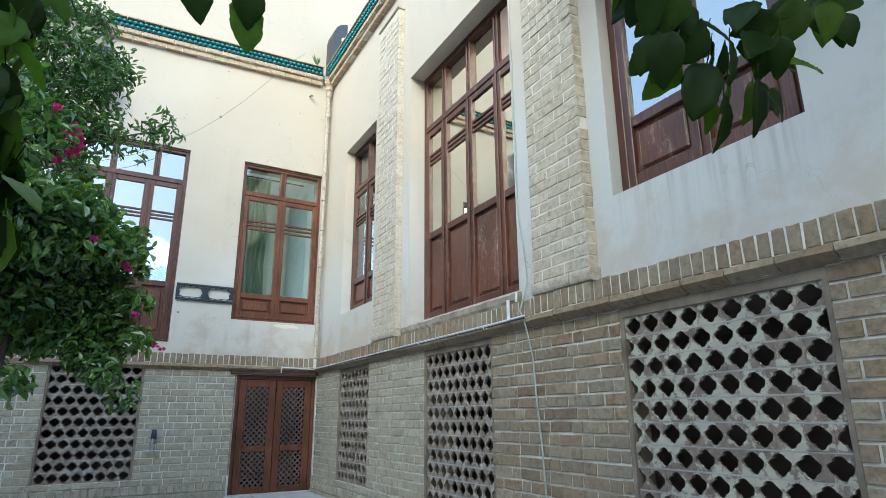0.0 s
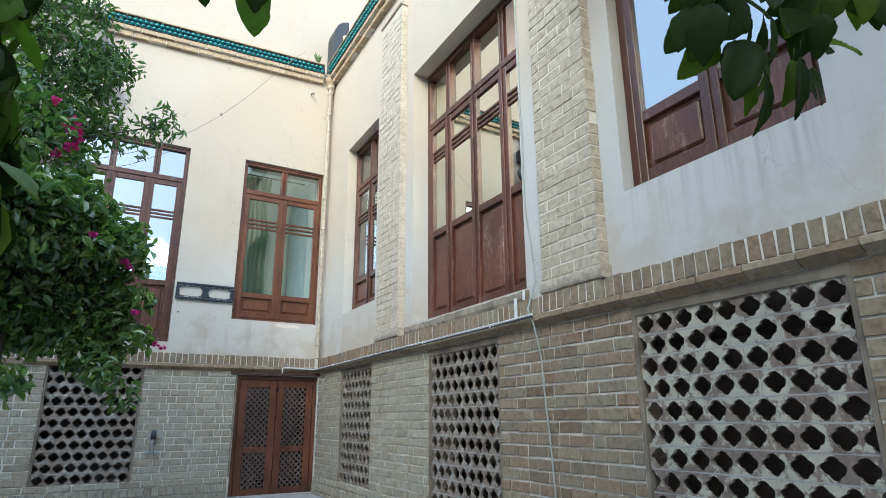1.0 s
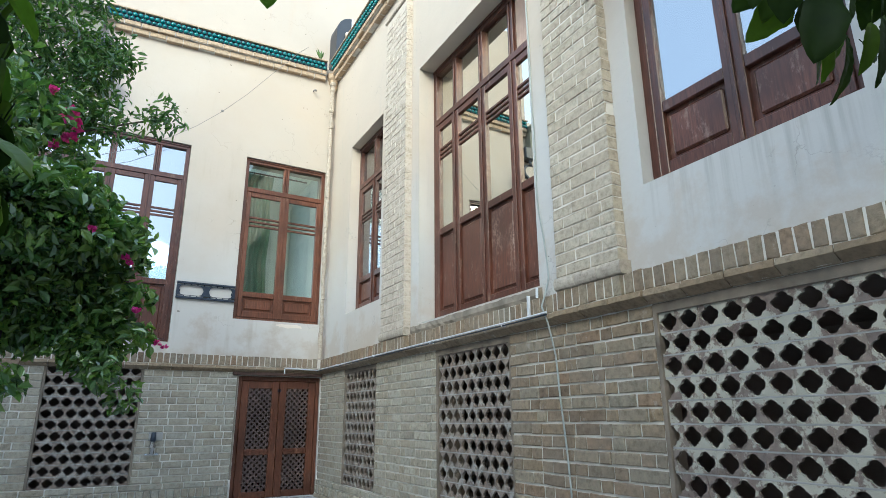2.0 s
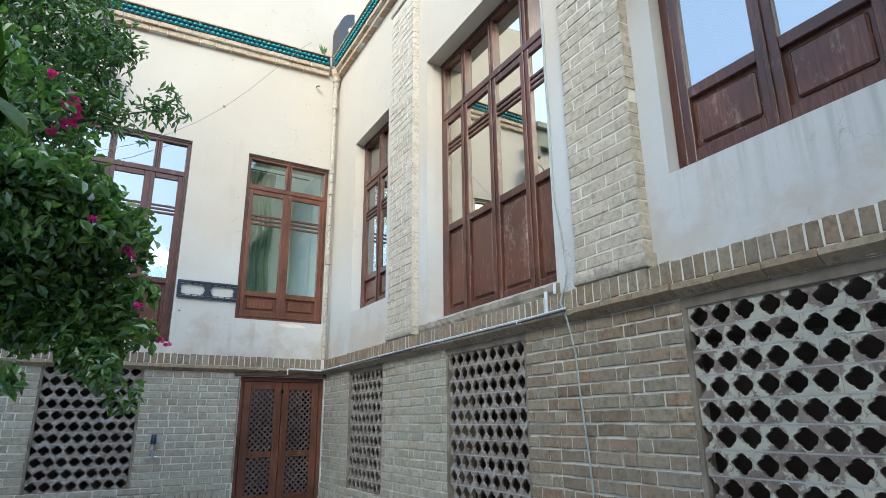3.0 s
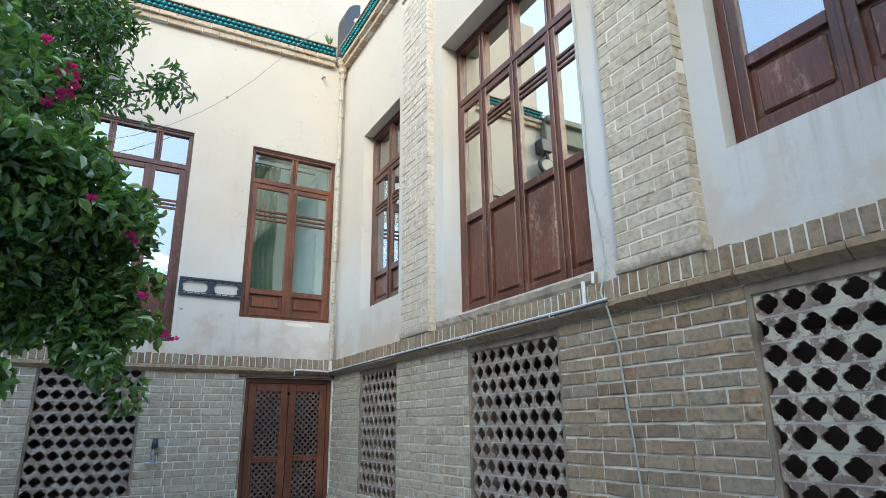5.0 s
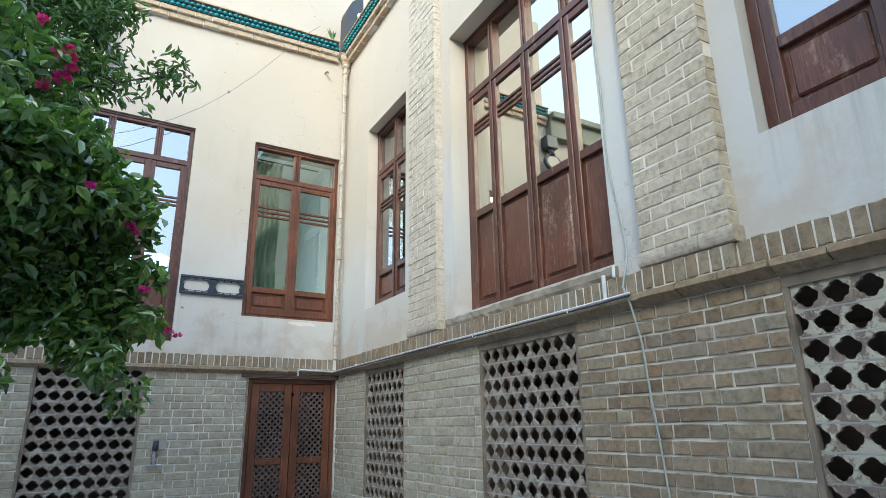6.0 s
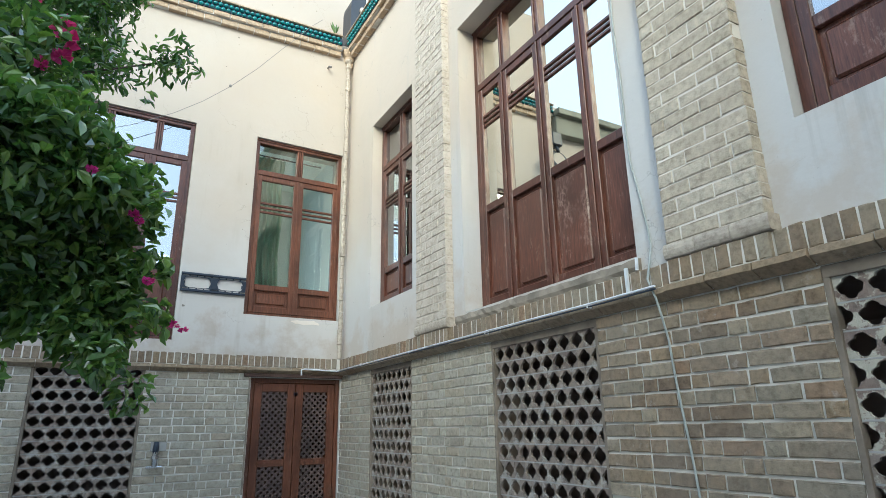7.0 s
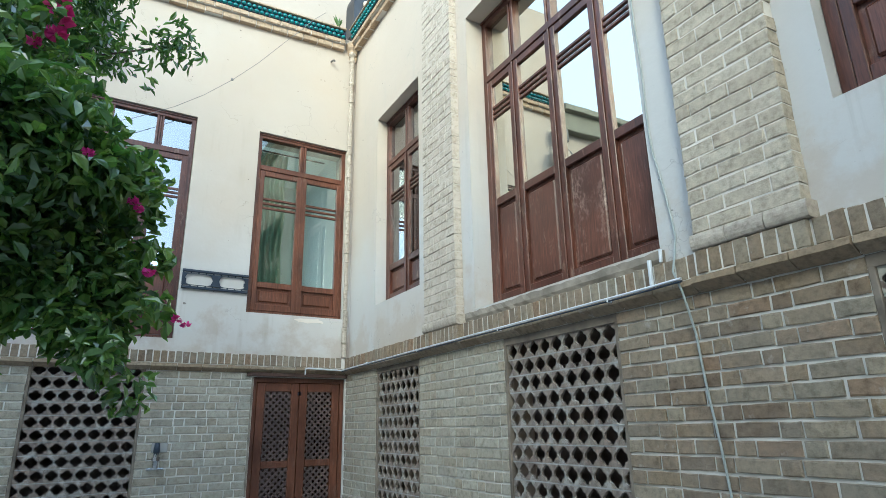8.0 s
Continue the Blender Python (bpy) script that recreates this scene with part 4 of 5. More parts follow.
f = [bm.verts.new((x, -0.13, z)) for x, z in prof]
k = [bm.verts.new((x, 0.22, z)) for x, z in prof]
bm.faces.new(f), bm.faces.new(k[::-1])
for i in range(len(prof)):
    bm.faces.new((f[i], k[i], k[(i + 1) % len(prof)], f[(i + 1) % len(prof)]))
bmesh.ops.recalc_face_normals(bm, faces=bm.faces[:])
part("hood", bm, GREY_BOX, cowl)
part("side_plate", boxes([(0.272, 0.30, -0.14, 0.23, -0.27, 1.13)], 0.004), METAL_PIPE, cowl, "light grey side plate")
part("knob", tube([(0.2, -0.13, 0.74), (0.2, -0.17, 0.74), (0.2, -0.19, 0.74)], [0.05, 0.055, 0.03], 10), PLASTER_WHITE, cowl, "pale round knob")

# weeds rooted on the roof edge near the corner
r = random.Random(3)
weeds = thing("weed", pose(2.12, 9.2, 6.80), "small pale green weed growing on the roof edge", "weed")
for i in range(14):
    a, l = r.uniform(0, math.tau), r.uniform(0.06, 0.16)
    tip = Vector((math.cos(a) * l * 0.7, math.sin(a) * l * 0.3, l + 0.05))
    side = Vector((-math.sin(a), math.cos(a), 0)) * 0.02
    bm = bmesh.new()
    v = [bm.verts.new(p) for p in (Vector((0, 0, 0)), tip * 0.6 + side, tip, tip * 0.6 - side)]
    bm.faces.new(v[:3]), bm.faces.new((v[0], v[2], v[3]))
    part("blade", bm, LEAF, weeds)
# ---- plants ----
def leaf_cloud(clumps, size, slim, seed, shell=0.55, droop=0.25):
    """Many small folded leaves in and on lumpy clumps (x, y, z, rx, ry, rz, count); returns verts and faces."""
    r = np.random.default_rng(seed)
    verts, faces = [], []
    for cx, cy, cz, rx, ry, rz, n in clumps:
        d = r.normal(size=(n, 3))
        d /= np.linalg.norm(d, axis=1)[:, None]
        ph = r.uniform(0, 6.28, 3)
        lump = 1 + 0.16 * np.sin(5 * d[:, 0] + ph[0]) * np.sin(4 * d[:, 2] + ph[1]) + 0.12 * np.sin(9 * d[:, 1] + 7 * d[:, 2] + ph[2])
        rad = (shell + (1.08 - shell) * r.uniform(0, 1, n) ** 0.7) * lump
        p = np.array([cx, cy, cz]) + d * rad[:, None] * np.array([rx, ry, rz])
        out = d * 0.8 + r.normal(size=(n, 3)) * 0.75
        out[:, 2] -= droop
        out /= np.linalg.norm(out, axis=1)[:, None]
        nrm = np.cross(out, r.normal(size=(n, 3)))
        nrm[:, 2] = np.abs(nrm[:, 2]) + 0.5
        nrm += d * 0.9
        nrm -= out * np.sum(nrm * out, axis=1)[:, None]
        nrm /= np.linalg.norm(nrm, axis=1)[:, None]
        side = np.cross(nrm, out)
        ln = size * r.uniform(0.65, 1.25, n)[:, None]
        wd = ln * slim
        a, t = p - out * ln * 0.5, p + out * ln * 0.5 - nrm * ln * 0.12
        lift = nrm * wd * 0.4
        lo, hi = p - out * ln * 0.16 + lift, p + out * ln * 0.18 + lift
        l1, l2, r1, r2 = lo + side * wd * 0.95, hi + side * wd * 0.8, lo - side * wd * 0.95, hi - side * wd * 0.8
        base = len(verts)
        verts.extend(map(tuple, np.stack([a, l1, l2, t, r2, r1], axis=1).reshape(-1, 3)))
        for i in range(n):
            b = base + 6 * i
            faces += [(b, b + 3, b + 2, b + 1), (b, b + 5, b + 4, b + 3)]
    return verts, faces


def cloud_part(name, data, mat, parent, label):
    me = bpy.data.meshes.new(name)
    me.from_pydata(data[0], [], data[1])
    me.materials.append(mat)
    ob = new(name, me)
    ob.parent = parent
    return tagged(ob, label)


bush = thing("rose_bush", pose(-1.35, 5.25, 0), "dense green flowering bush with magenta blossoms beside the wall", "bush")
# wide clump at (-1.0, -1.1) is unseen, added to shade the bush's foot
CLUMPS = [(0.10, 0.05, 2.02, 0.72, 0.55, 0.50, 3600), (0.66, -0.02, 1.80, 0.38, 0.34, 0.36, 1900), (0.70, -0.32, 2.16, 0.26, 0.30, 0.20, 800),
          (0.30, -0.55, 2.26, 0.44, 0.36, 0.20, 2200), (0.10, -0.62, 2.02, 0.46, 0.26, 0.16, 1500), (0.84, -0.10, 1.50, 0.20, 0.24, 0.25, 620), (0.42, 0.0, 1.68, 0.34, 0.30, 0.24, 1500), (0.05, 0.0, 1.60, 0.40, 0.36, 0.30, 1300),
          (-0.55, -0.10, 2.22, 0.70, 0.60, 0.62, 3000), (0.52, -0.50, 2.06, 0.36, 0.30, 0.15, 750), (-0.35, -0.35, 1.80, 0.42, 0.25, 0.42, 1300), (-1.0, -1.1, 1.75, 0.75, 0.85, 0.45, 2600), (-0.15, -0.05, 1.72, 0.42, 0.35, 0.42, 1500), (0.0, -0.45, 2.75, 0.45, 0.4, 0.35, 700), (-0.1, -0.3, 3.1, 0.4, 0.35, 0.35, 330)]
sprig = random.Random(8)
for i in range(34):
    a, z = sprig.uniform(-2.6, 0.7), sprig.uniform(1.15, 2.9)
    if z < 1.42 and math.cos(a) < 0.65:
        z += 0.35
    rad = 0.98 - 0.16 * (z - 1.4) if z < 2.3 else 0.50
    cx, cy = 0.12 + rad * math.cos(a), (-0.12 + 0.8 * math.sin(a) if z > 1.85 else 0.08 + 0.40 * math.sin(a))
    CLUMPS.append((cx, cy, z, sprig.uniform(0.08, 0.16), sprig.uniform(0.08, 0.15), sprig.uniform(0.06, 0.12), sprig.randrange(25, 60)))
CLUMPS += [(1.06, -0.25, 1.52, 0.13, 0.12, 0.10, 55), (1.05, -0.25, 1.78, 0.10, 0.10, 0.09, 60), (0.45, -0.5, 1.20, 0.10, 0.1, 0.10, 50), (0.9, -0.3, 1.30, 0.12, 0.12, 0.12, 80), (0.22, -0.6, 1.2, 0.13, 0.12, 0.09, 45)]
cloud_part("crown", leaf_cloud(CLUMPS, 0.082, 0.27, 3, 0.45), LEAF, bush, "dense oval green leaves")
for i, (x, y) in enumerate(((0.0, 0.0), (0.18, -0.1), (-0.25, 0.05), (0.05, 0.2))):
    part("stem", tube([(x, y, 0), (x * 1.5 + 0.05, y * 1.4, 0.6), (x * 1.8, y * 1.5, 1.3), (x * 2, y * 1.6, 2.1)], [0.035, 0.03, 0.024, 0.012], 7), BARK, bush, "", True)


def blossom(m, seed, size, parent):
    """Loose magenta petals round a point."""
    r = random.Random(seed)
    bm = bmesh.new()
    for i in range(16):
        a, up = r.uniform(0, math.tau), r.uniform(-0.7, 1.0)
        d = Vector((math.cos(a), math.sin(a), up)).normalized()
        s = d.cross(Vector((r.uniform(-1, 1), r.uniform(-1, 1), 1))).normalized()
        l, w = size * r.uniform(0.7, 1.2), size * r.uniform(0.35, 0.55)
        n = d.cross(s)
        pts = [d * l * 0.15, d * l * 0.6 + s * w + n * w * 0.3, d * l - n * l * 0.2, d * l * 0.6 - s * w + n * w * 0.3]
        v = [bm.verts.new(m + p) for p in pts]
        bm.faces.new(v[:3]), bm.faces.new((v[0], v[2], v[3]))
    return part("blossom", bm, PETAL, parent, "magenta blossom")


for i, (x, y, z, s) in enumerate(((0.52, -0.58, 2.80, 0.055), (0.55, -0.60, 2.72, 0.06), (0.54, -0.58, 2.64, 0.05), (0.42, -0.58, 2.93, 0.035), (0.47, -0.58, 2.58, 0.035), (0.735, -0.70, 2.06, 0.030),
                                  (0.93, -0.42, 1.98, 0.036), (0.96, -0.42, 1.95, 0.030), (1.03, -0.42, 1.66, 0.036), (1.19, -0.28, 1.48, 0.034), (1.23, -0.28, 1.46, 0.028))):
    blossom(Vector((x, y, z)), i, s, bush)

tree = thing("slender_tree", pose(-1.75, 6.05, 0), "slender tree with airy narrow green leaves behind the bush", "tree")
part("trunk", tube([(0, 0, 0), (0.05, -0.02, 1.2), (0.02, 0.03, 2.4), (0.1, 0, 3.4), (0.15, 0, 4.6), (0.2, 0, 5.4)], [0.07, 0.06, 0.05, 0.04, 0.025, 0.01], 9), BARK, tree, "", True)
tips = []
for i, (zs, dx, dy, dz) in enumerate(((2.5, 0.95, -0.2, 0.85), (2.9, 1.05, -0.2, 1.0), (3.1, 0.9, 0.1, 1.0), (2.7, 1.38, -0.45, 0.65), (3.5, 0.8, -0.2, 0.9), (2.4, 0.7, -0.5, 0.9), (3.4, 0.95, 0.0, 0.75), (3.0, -0.5, -0.2, 1.0), (2.8, 0.6, -0.6, 0.4), (3.9, 0.6, -0.2, 0.9), (3.8, 0.3, -0.5, 0.6))):
    a = Vector((0.07, 0, zs))
    mid = a + Vector((dx * 0.5, dy * 0.5, dz * 0.65))
    end = a + Vector((dx, dy, dz))
    part("limb", tube([a, mid, end], [0.018, 0.011, 0.004], 6), BARK, tree, "", True)
    tips += [(end, 0.18), (mid.lerp(end, 0.55), 0.26), (mid, 0.24)]
clumps = [(e.x, e.y, e.z, r * 1.0, r, r * 0.9, 150) for e, r in tips]
clumps += [(0.35, -0.2, 4.3, 0.42, 0.4, 0.6, 400), (-0.1, -0.2, 3.6, 0.6, 0.5, 0.8, 460), (0.88, -0.25, 3.42, 0.28, 0.3, 0.22, 220), (0.98, -0.25, 3.66, 0.24, 0.24, 0.28, 260), (0.55, -0.3, 3.15, 0.30, 0.3, 0.25, 260), (0.55, -0.35, 3.7, 0.42, 0.35, 0.6, 430), (0.15, -0.4, 3.3, 0.45, 0.4, 0.45, 460), (0.78, -0.3, 4.05, 0.28, 0.3, 0.45, 240)]
cloud_part("crown", leaf_cloud(clumps, 0.078, 0.17, 9, 0.15, 0.35), LEAF_FINE, tree, "narrow pointed green leaves")


def broad_leaf(seed):
    """An ovate pointed leaf, folded along its midrib; base at the origin, along +x, length 1."""
    r = random.Random(seed)
    bm = bmesh.new()
    curl, fold = r.uniform(0.10, 0.30), r.uniform(0.10, 0.35)
    mid, lef, rig = [], [], []
    n = 14
    for i in range(n + 1):
        u = i / n
        w = 0.33 * (math.sin(math.pi * min(1, u ** 0.86)) ** 0.75) * (1 - 0.15 * u) * (1 + 0.10 * math.sin(7 * u + 1.7 * seed)) + 0.0005
        wav = 0.010 * math.sin(i * 1.3 + seed)
        w += 0.009 * (i % 2) * (0 < i < n)
        z = -curl * u * u
        mid.append(bm.verts.new((u, 0, z)))
        vein = 0.012 * (i % 2)
        for rim, s in ((lef, 1), (rig, -1)):
            rim.append([bm.verts.new((u, s * w * 0.55 + wav * 0.5, z + fold * w * 0.75 + vein)), bm.verts.new((u, s * w + wav, z + fold * w * 0.8 + s * wav - 0.02))])
    for i in range(n):
        (a, b), (c, d) = lef[i], lef[i + 1]
        bm.faces.new((mid[i], mid[i + 1], c, a)), bm.faces.new((a, c, d, b))
        (a, b), (c, d) = rig[i], rig[i + 1]
        bm.faces.new((a, c, mid[i + 1], mid[i])), bm.faces.new((b, d, c, a))
    q = tube([(-0.25, 0, 0.03), (-0.1, 0, 0.01), (0.0, 0, 0.0)], 0.012, 5)
    me = bpy.data.meshes.new("stalk")
    q.to_mesh(me)
    bm.from_mesh(me)
    q.free()
    bpy.data.meshes.remove(me)
    return mesh_of("leaf", bm, LEAF_TWIG, True)


LEAVES = [broad_leaf(s) for s in range(4)]
over = thing("overhanging_tree", pose(1.5, -0.7, 0), "broad-leaved tree whose twigs hang over the courtyard", "tree")
part("trunk", tube([(0, 0, 0), (0.03, 0.02, 1.2), (-0.02, 0.0, 2.2), (-0.1, 0.1, 3.1)], [0.10, 0.085, 0.07, 0.045], 10), BARK, over, "", True)
for pts in (((-0.05, 0.05, 2.7), (0.1, 0.9, 2.9), (0.02, 1.7, 2.87), (-0.35, 1.95, 2.72), (-0.55, 1.98, 2.62)),
            ((0.05, 1.3, 2.89), (0.15, 1.7, 2.76), (0.02, 1.85, 2.64), (-0.28, 1.92, 2.58)),
            ((-0.1, 0.1, 3.0), (-0.9, 0.9, 3.2), (-1.45, 2.2, 3.2), (-1.62, 2.95, 3.12)),
            ((-0.9, 0.9, 3.2), (-2.2, 1.6, 3.2), (-2.5, 2.5, 3.02), (-2.45, 2.9, 2.5))):
    part("limb", tube(pts, [0.022, 0.016, 0.010, 0.006, 0.004][:len(pts)], 6), BARK, over, "", True)


# canopy above the view, added to block sky from the near right wall
cloud_part("crown", leaf_cloud([(-0.2, 1.0, 4.75, 1.0, 1.0, 0.5, 1200), (-0.9, 0.1, 4.5, 0.9, 0.8, 0.5, 800), (0.4, -0.1, 4.3, 0.7, 0.9, 0.6, 1000), (0.3, 1.2, 4.9, 0.6, 0.9, 0.4, 900), (0.3, 2.4, 4.75, 0.65, 0.8, 0.35, 1100)], 0.16, 0.33, 17, 0.1, 0.6), LEAF_BROAD, over, "broad green leaves out of view, added to shade the near wall")


def leaf_at(x, y, z, length, yaw, pitch, roll, seed):
    ob = new("leaf", LEAVES[seed if seed == 4 else seed % 4])
    ob.parent = over
    ob.matrix_basis = Matrix.Translation(Vector((x - 1.5, y + 0.7, z))) @ Euler((radians(roll), radians(pitch), radians(yaw))).to_matrix().to_4x4() @ Matrix.Scale(length, 4)


r = random.Random(21)
# twig on the near side: base of each leaf (x, z) and its run to the tip (dx, dz)
for i, (x, z, dx, dz) in enumerate(((0.55, 1.93, -0.057, -0.131), (0.59, 1.94, -0.002, -0.11), (0.49, 1.80, -0.032, -0.148), (0.57, 1.84, -0.061, -0.135), (0.65, 1.88, -0.086, -0.143),
                                    (0.64, 1.78, -0.068, -0.18), (0.70, 1.72, 0.022, -0.165), (0.79, 1.77, 0.029, -0.169), (0.90, 1.79, 0.118, -0.064), (0.66, 1.91, 0.122, -0.015), (0.98, 2.02, -0.15, -0.063), (0.89, 1.95, -0.115, -0.116),
                                    (0.93, 1.94, 0.003, -0.13), (1.05, 1.93, 0.16, 0.007), (1.11, 2.14, -0.062, -0.17), (1.33, 2.18, 0.020, -0.146), (1.24, 2.17, -0.034, -0.156), (0.73, 1.87, 0.015, -0.14), (0.90, 2.06, -0.121, -0.107), (1.43, 2.28, -0.15, -0.120), (0.47, 1.93, -0.03, -0.15), (0.42, 2.02, -0.07, -0.10), (0.52, 1.99, -0.06, -0.09))):
    y = 1.2 + r.uniform(-0.03, 0.03)
    along = Vector((dx, r.uniform(-0.05, 0.05), dz))
    face = Vector((r.uniform(-0.8, 0.2), r.uniform(-1.0, -0.4), r.uniform(-0.2, 0.8)))
    zax = (face - along.normalized() * face.dot(along.normalized())).normalized()
    xax = along.normalized()
    m = Matrix((xax, zax.cross(xax), zax)).transposed().to_4x4()
    for back, size in ((0.0, 0.82), (0.06, 0.66), (0.03, 0.60)):
        ob = new("leaf", LEAVES[(i + int(back * 50)) % 4])
        ob.parent = over
        lean = Matrix.Rotation(back * r.uniform(-14, 14), 4, "Z") @ Matrix.Rotation(back * r.uniform(-8, 8), 4, "X")
        ob.matrix_basis = Matrix.Translation((x - 1.497 + back * r.uniform(-0.5, 1.0), y + 0.7 + back, z + back * 0.6)) @ m @ lean @ Matrix.Scale(max(0.11, along.length * size), 4)
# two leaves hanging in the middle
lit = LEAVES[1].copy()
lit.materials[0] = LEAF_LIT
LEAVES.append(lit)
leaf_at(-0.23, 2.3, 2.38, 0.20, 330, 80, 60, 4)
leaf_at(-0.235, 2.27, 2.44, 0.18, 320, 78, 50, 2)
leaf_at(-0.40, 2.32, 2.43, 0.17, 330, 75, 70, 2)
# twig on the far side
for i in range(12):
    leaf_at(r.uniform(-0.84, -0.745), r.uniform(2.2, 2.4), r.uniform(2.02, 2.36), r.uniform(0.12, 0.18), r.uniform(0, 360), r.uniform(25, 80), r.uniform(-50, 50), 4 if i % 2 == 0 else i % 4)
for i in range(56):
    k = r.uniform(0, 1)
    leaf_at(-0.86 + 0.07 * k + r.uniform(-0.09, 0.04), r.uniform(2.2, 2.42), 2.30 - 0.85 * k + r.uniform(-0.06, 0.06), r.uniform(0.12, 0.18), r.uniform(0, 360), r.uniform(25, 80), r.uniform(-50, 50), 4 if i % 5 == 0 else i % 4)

# ---- masonry pieces: pilaster bricks, bands, walls ----
random.seed(11)
J = 0.0135
for (o, s0, s1), pale in zip(PILASTERS, (BRICK_LIME, BRICK_PALE)):
    z, row = 1.966, 0
    pitch = 0.0852
    while z + pitch < 6.13:
        w = s1 - s0
        a = [k + random.uniform(-0.012, 0.012) for k in ((0.355, 0.775) if row % 2 else (0.175, 0.58))] + [1.0]
        if row % 9 == 4:
            a.insert(2, 0.82)
        x = s0
        for k in a:
            e = s0 + w * k
            lay(o, "brick", x, e - (0.010 if k < 1 else random.uniform(0, 0.006)), -0.055 + random.uniform(-0.004, 0.003), 0.084, z, z + pitch - 0.0105, pale)
            x = e
        z += pitch
        row += 1

def ledge_mesh(l, depth, seed):
    """A moulded brick: short upright face over a splayed underside; x along, centred, y 0 at the wall face, z up from its foot."""
    r = random.Random(seed)
    bm = bmesh.new()
    prof = ((0.02, 0.0), (-0.014, 0.0), (-depth, 0.040), (-depth + 0.006, 0.072), (-depth + 0.014, 0.077), (0.02, 0.077))
    rings = []
    for k in range(4):
        x = l * (k / 3 - 0.5)
        rings.append([bm.verts.new((x, y + r.uniform(-0.003, 0.003), z + r.uniform(-0.0025, 0.0025))) for y, z in prof])
    bm.faces.new(rings[0]), bm.faces.new(rings[-1][::-1])
    for a, b in zip(rings, rings[1:]):
        for k in range(6):
            bm.faces.new((a[k], b[k], b[(k + 1) % 6], a[(k + 1) % 6]))
    bmesh.ops.recalc_face_normals(bm, faces=bm.faces[:])
    return mesh_of("ledge_brick", bm, BRICK_LEDGE)


LEDGES = {(d, s): ledge_mesh(0.262, d, s + int(d * 1000)) for d in (0.072, 0.088) for s in range(5)}


def band(m, x0, x1, extra, near0, near1, label):
    """A row of bricks on end over a projecting course of long bricks; extra(x) pushes it forward under the pilasters."""
    o = thing("band_course", m, label, "brick band", "brick bands of the courtyard", "structure")
    beds = [(x0, x1, -0.026, 0.03, BAND + 0.001, 1.866), (x0, x1, -0.019, 0.0, 1.66, BAND), (x0, x1, -0.060, 0.0, 1.704, BAND - 0.006)]
    beds += [(a - 0.02, b - 0.01, -0.050, -0.027, BAND + 0.002, 1.866) for _, a, b in PILASTERS if extra(a + 0.1)]
    part("mortar_bed", boxes(beds), MORTAR_BUFF, o)
    far = []
    x = x0
    while x < x1 - 0.05:
        push = extra(x + 0.04)
        a = (x + 0.003, x + 0.0678, -0.033 - push, 0.06 + push, 1.742, 1.868)
        if near0 < x < near1:
            lay(o, "soldier_brick", a[0], a[1], a[2] + random.uniform(-0.003, 0.003), a[3], a[4], a[5] + random.uniform(-0.003, 0.003), BRICK)
        else:
            far.append((a[0], a[1], a[2], a[2] + a[3], a[4], a[5]))
        x += 0.0765
    x = x0
    while x < x1 - 0.05:
        e = min(x + 0.27, x1)
        if near0 < x < near1:
            ob = new("ledge_brick", LEDGES[0.088 if extra(x + 0.13) else 0.072, random.randrange(5)])
            ob.parent = o
            ob.matrix_basis = Matrix.Translation(((x + e) / 2, 0, 1.654 + random.uniform(-0.002, 0.002))) @ Matrix.Diagonal(((e - x - 0.006) / 0.262, 1, 1, 1))
        else:
            far.append((x + 0.003, e - 0.003, -0.066, 0.0, 1.656, 1.727))
        x = e
    if far:
        tagged(part("brick_run", boxes(far, 0.004), BRICK_JOINED, o), kind="stuff")
    return o


band(RIGHT, 0.0, 14.0, lambda x: 0.024 if any(a - 0.03 < x < b + 0.03 for _, a, b in PILASTERS) else 0.0, -1, 9.0, "band of upright bricks over a projecting brick ledge")
band(BACK, -6.9, 2.40, lambda x: 0.0, -1.4, 3, "band of upright bricks over a projecting brick ledge")


def foot_course(m, spans, top, label):
    o = thing("base_course", m, label, "brick base", "brick bases of the courtyard", "structure")
    rows, beds = [], []
    for x0, x1 in spans:
        beds.append((x0, x1, -0.03, 0.0, 0, top - 0.004))
        x = x0
        while x < x1 - 0.03:
            rows.append((x + 0.005, min(x + 0.235, x1), -0.045, 0.0, top - 0.062, top))
            x += 0.245
        x = x0
        while x < x1 - 0.03:
            rows.append((x + 0.005, min(x + 0.078, x1), -0.058, 0.0, top - 0.168, top - 0.072))
            x += 0.086
        rows.append((x0, x1, -0.062, 0.0, 0.0, top - 0.178))
    part("mortar_bed", boxes(beds), MORTAR, o)
    tagged(part("brick_run", boxes(rows, 0.004), BRICK_GREY_LIT_JOINED, o), kind="stuff")


foot_course(BACK, [(-6.9, 1.225)], 0.268, "low projecting brick base along the wall")
foot_course(RIGHT, [(0.06, 14.0)], 0.228, "low projecting brick base along the wall")


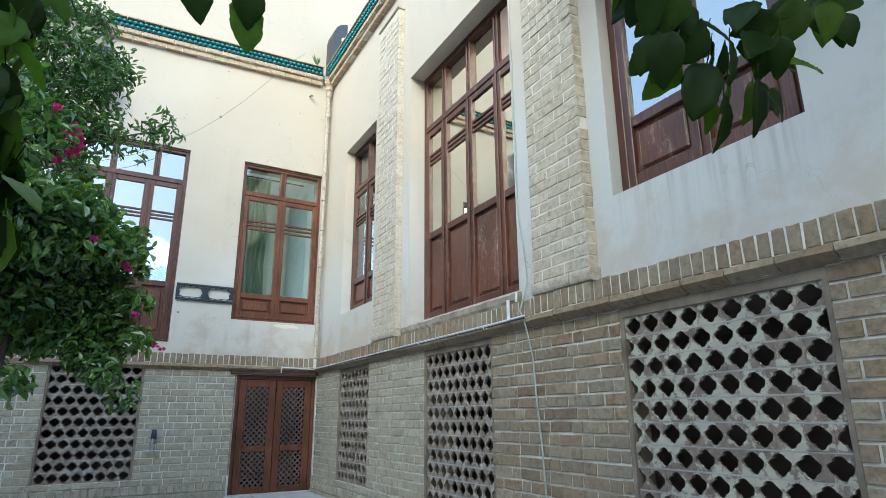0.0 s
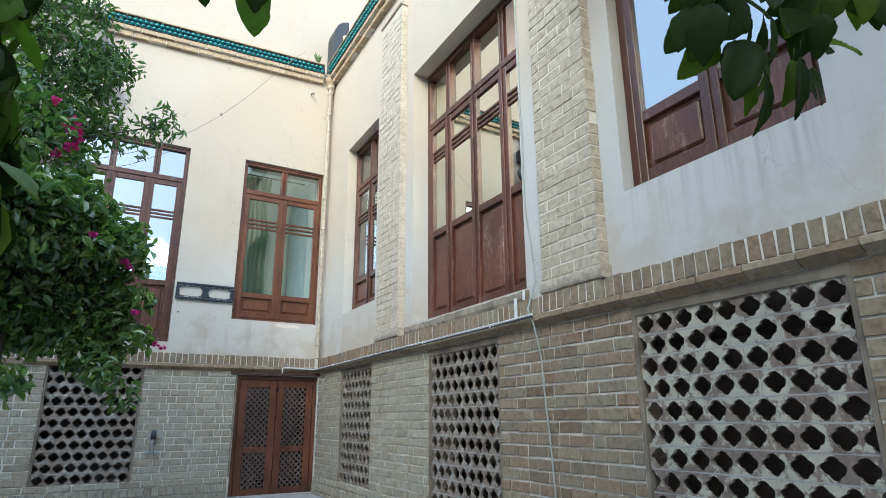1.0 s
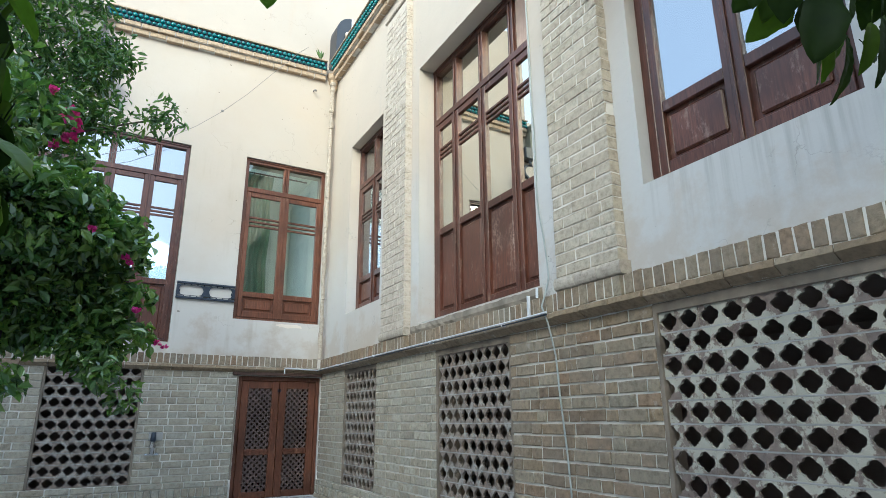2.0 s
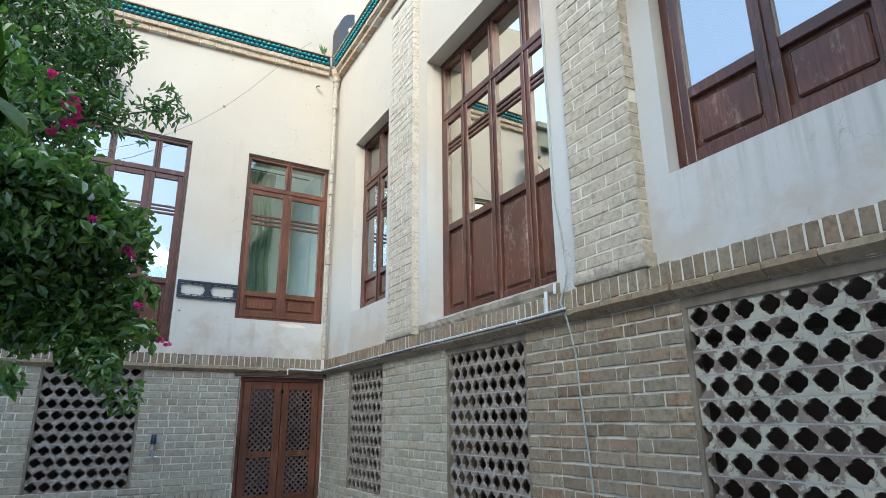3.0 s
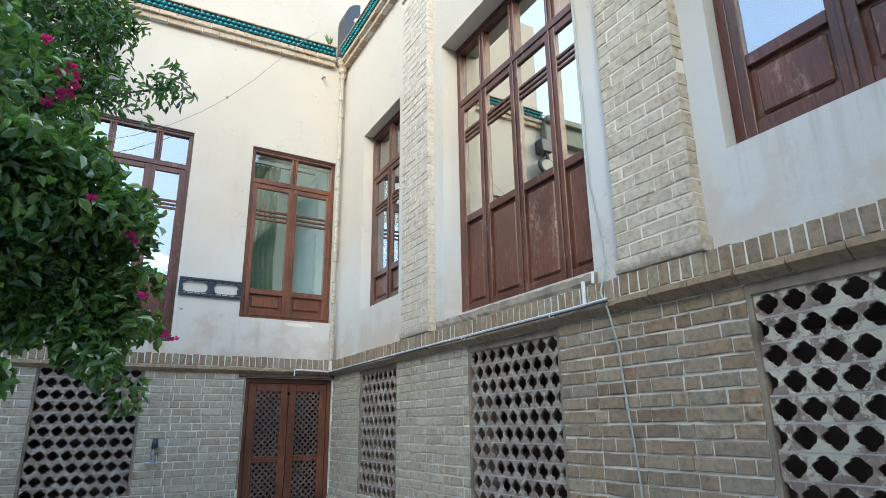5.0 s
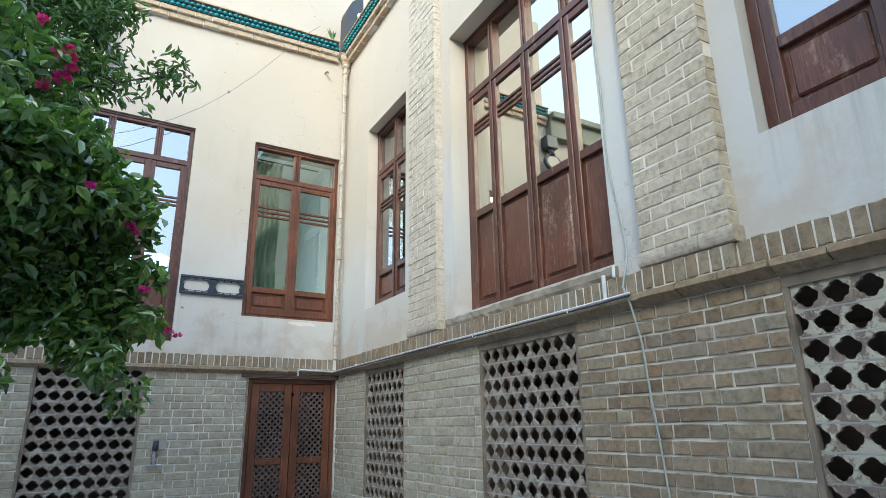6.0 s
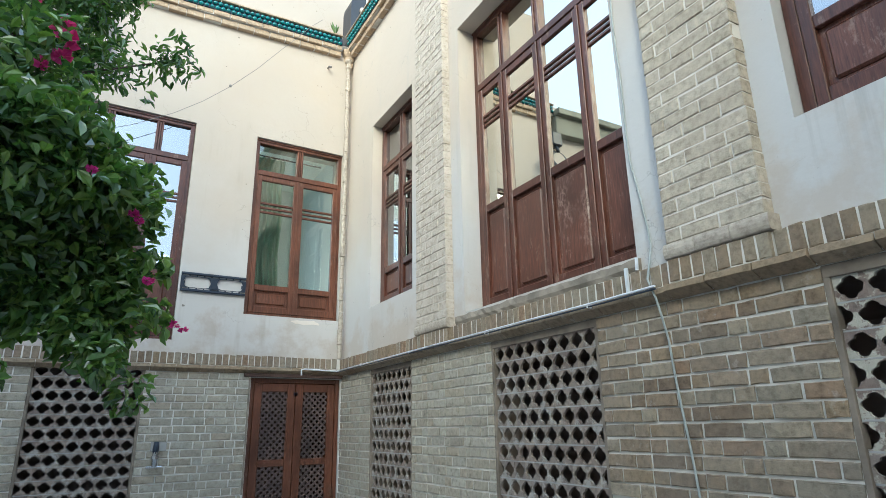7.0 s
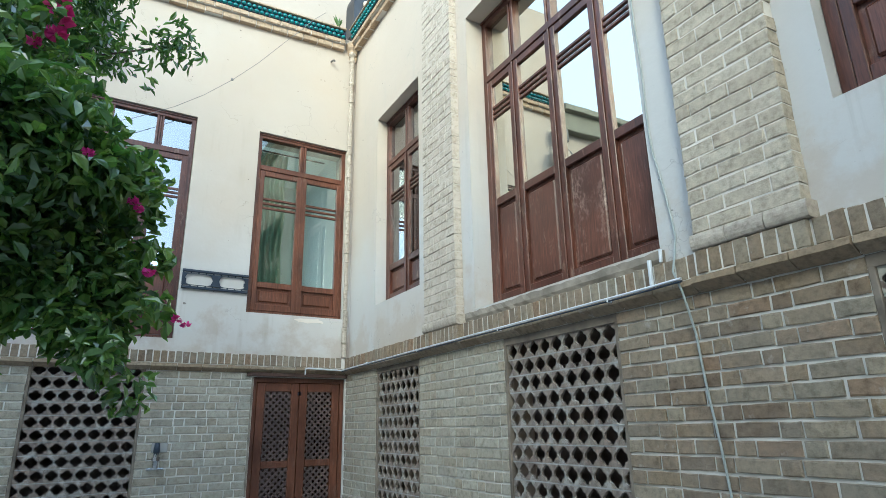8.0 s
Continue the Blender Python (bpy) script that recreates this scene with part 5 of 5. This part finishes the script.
def brickwork(wall, x0, x1, z0, z1, rows, holes, near, grey):
    """Courses of long and short bricks on a wall's face, between its openings; near(x): a brick of its own, else in the joined run."""
    pitch = (z1 - z0) / rows
    far, pale = [], []
    for k in range(rows):
        za, zb = z0 + k * pitch + J / 2, z0 + (k + 1) * pitch - J / 2
        mid = (za + zb) / 2
        cuts = sorted((h[0], h[1]) for h in holes if h[2] < mid < h[3])
        spans, a = [], x0
        for h0, h1 in cuts:
            spans.append((a, h0 - 0.004))
            a = h1 + 0.004
        spans.append((a, x1))
        for a, b in spans:
            x, long = a, (k % 2 == 0)
            first = True
            while x < b - 0.02:
                l = (0.232 if long else 0.113) + random.uniform(-0.006, 0.006)
                if first and k % 2 and random.random() < 0.5:
                    l *= 0.7
                first = False
                e = x + l
                if b - e < 0.07:
                    e = b
                if near(x):
                    lay(wall, "brick", x, e - (J if e < b else 0), -0.0085 + random.uniform(-0.004, 0.002), 0.03, za, zb, BRICK_GREY_LIT if grey(x) else BRICK)
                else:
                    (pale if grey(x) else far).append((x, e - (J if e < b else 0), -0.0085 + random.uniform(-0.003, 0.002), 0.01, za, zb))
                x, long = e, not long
    for run, mat in ((far, BRICK_JOINED), (pale, BRICK_GREY_LIT_JOINED)):
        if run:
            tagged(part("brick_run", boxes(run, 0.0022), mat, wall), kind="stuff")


WALLS = {ob.name: ob for ob in scene.objects if ob.name.startswith("wall_")}
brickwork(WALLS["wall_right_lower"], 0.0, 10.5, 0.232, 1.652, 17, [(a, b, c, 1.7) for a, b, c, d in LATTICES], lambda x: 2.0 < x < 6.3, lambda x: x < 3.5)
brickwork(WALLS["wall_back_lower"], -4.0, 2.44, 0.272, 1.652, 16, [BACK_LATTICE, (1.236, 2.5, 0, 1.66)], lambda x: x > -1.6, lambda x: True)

# stone slabs at the foot of the walls
slab = mesh_of("slab", boxes([(-0.245, 0.245, -0.245, 0.245, 0.0, 0.012)], 0.004), STONE)
for i in range(7):
    for k in range(4):
        ob = new("slab", slab)
        ob.parent = ground
        ob.matrix_basis = pose(-1.2 + 0.5 * i, 8.95 - 0.5 * k, random.uniform(-0.002, 0.001))
# flaked plaster under the back window
r = random.Random(4)
flake = bmesh.new()
ring = []
for i in range(18):
    a = i / 18 * math.tau
    ring.append((1.93 + (0.19 + r.uniform(-0.05, 0.04)) * math.cos(a), 2.335 + (0.032 + r.uniform(-0.012, 0.010)) * math.sin(a)))
f = [flake.verts.new((x, 0.026, z)) for x, z in ring]
k = [flake.verts.new((x, 0.031, z)) for x, z in ring]
flake.faces.new(f)
for i in range(18):
    flake.faces.new((f[i], f[(i + 1) % 18], k[(i + 1) % 18], k[i]))
bmesh.ops.recalc_face_normals(flake, faces=flake.faces[:])
solo("plaster_patch", flake, PLASTER_PLAIN, BACK, "small pale patch of repaired plaster under the window", "trim", "structure")
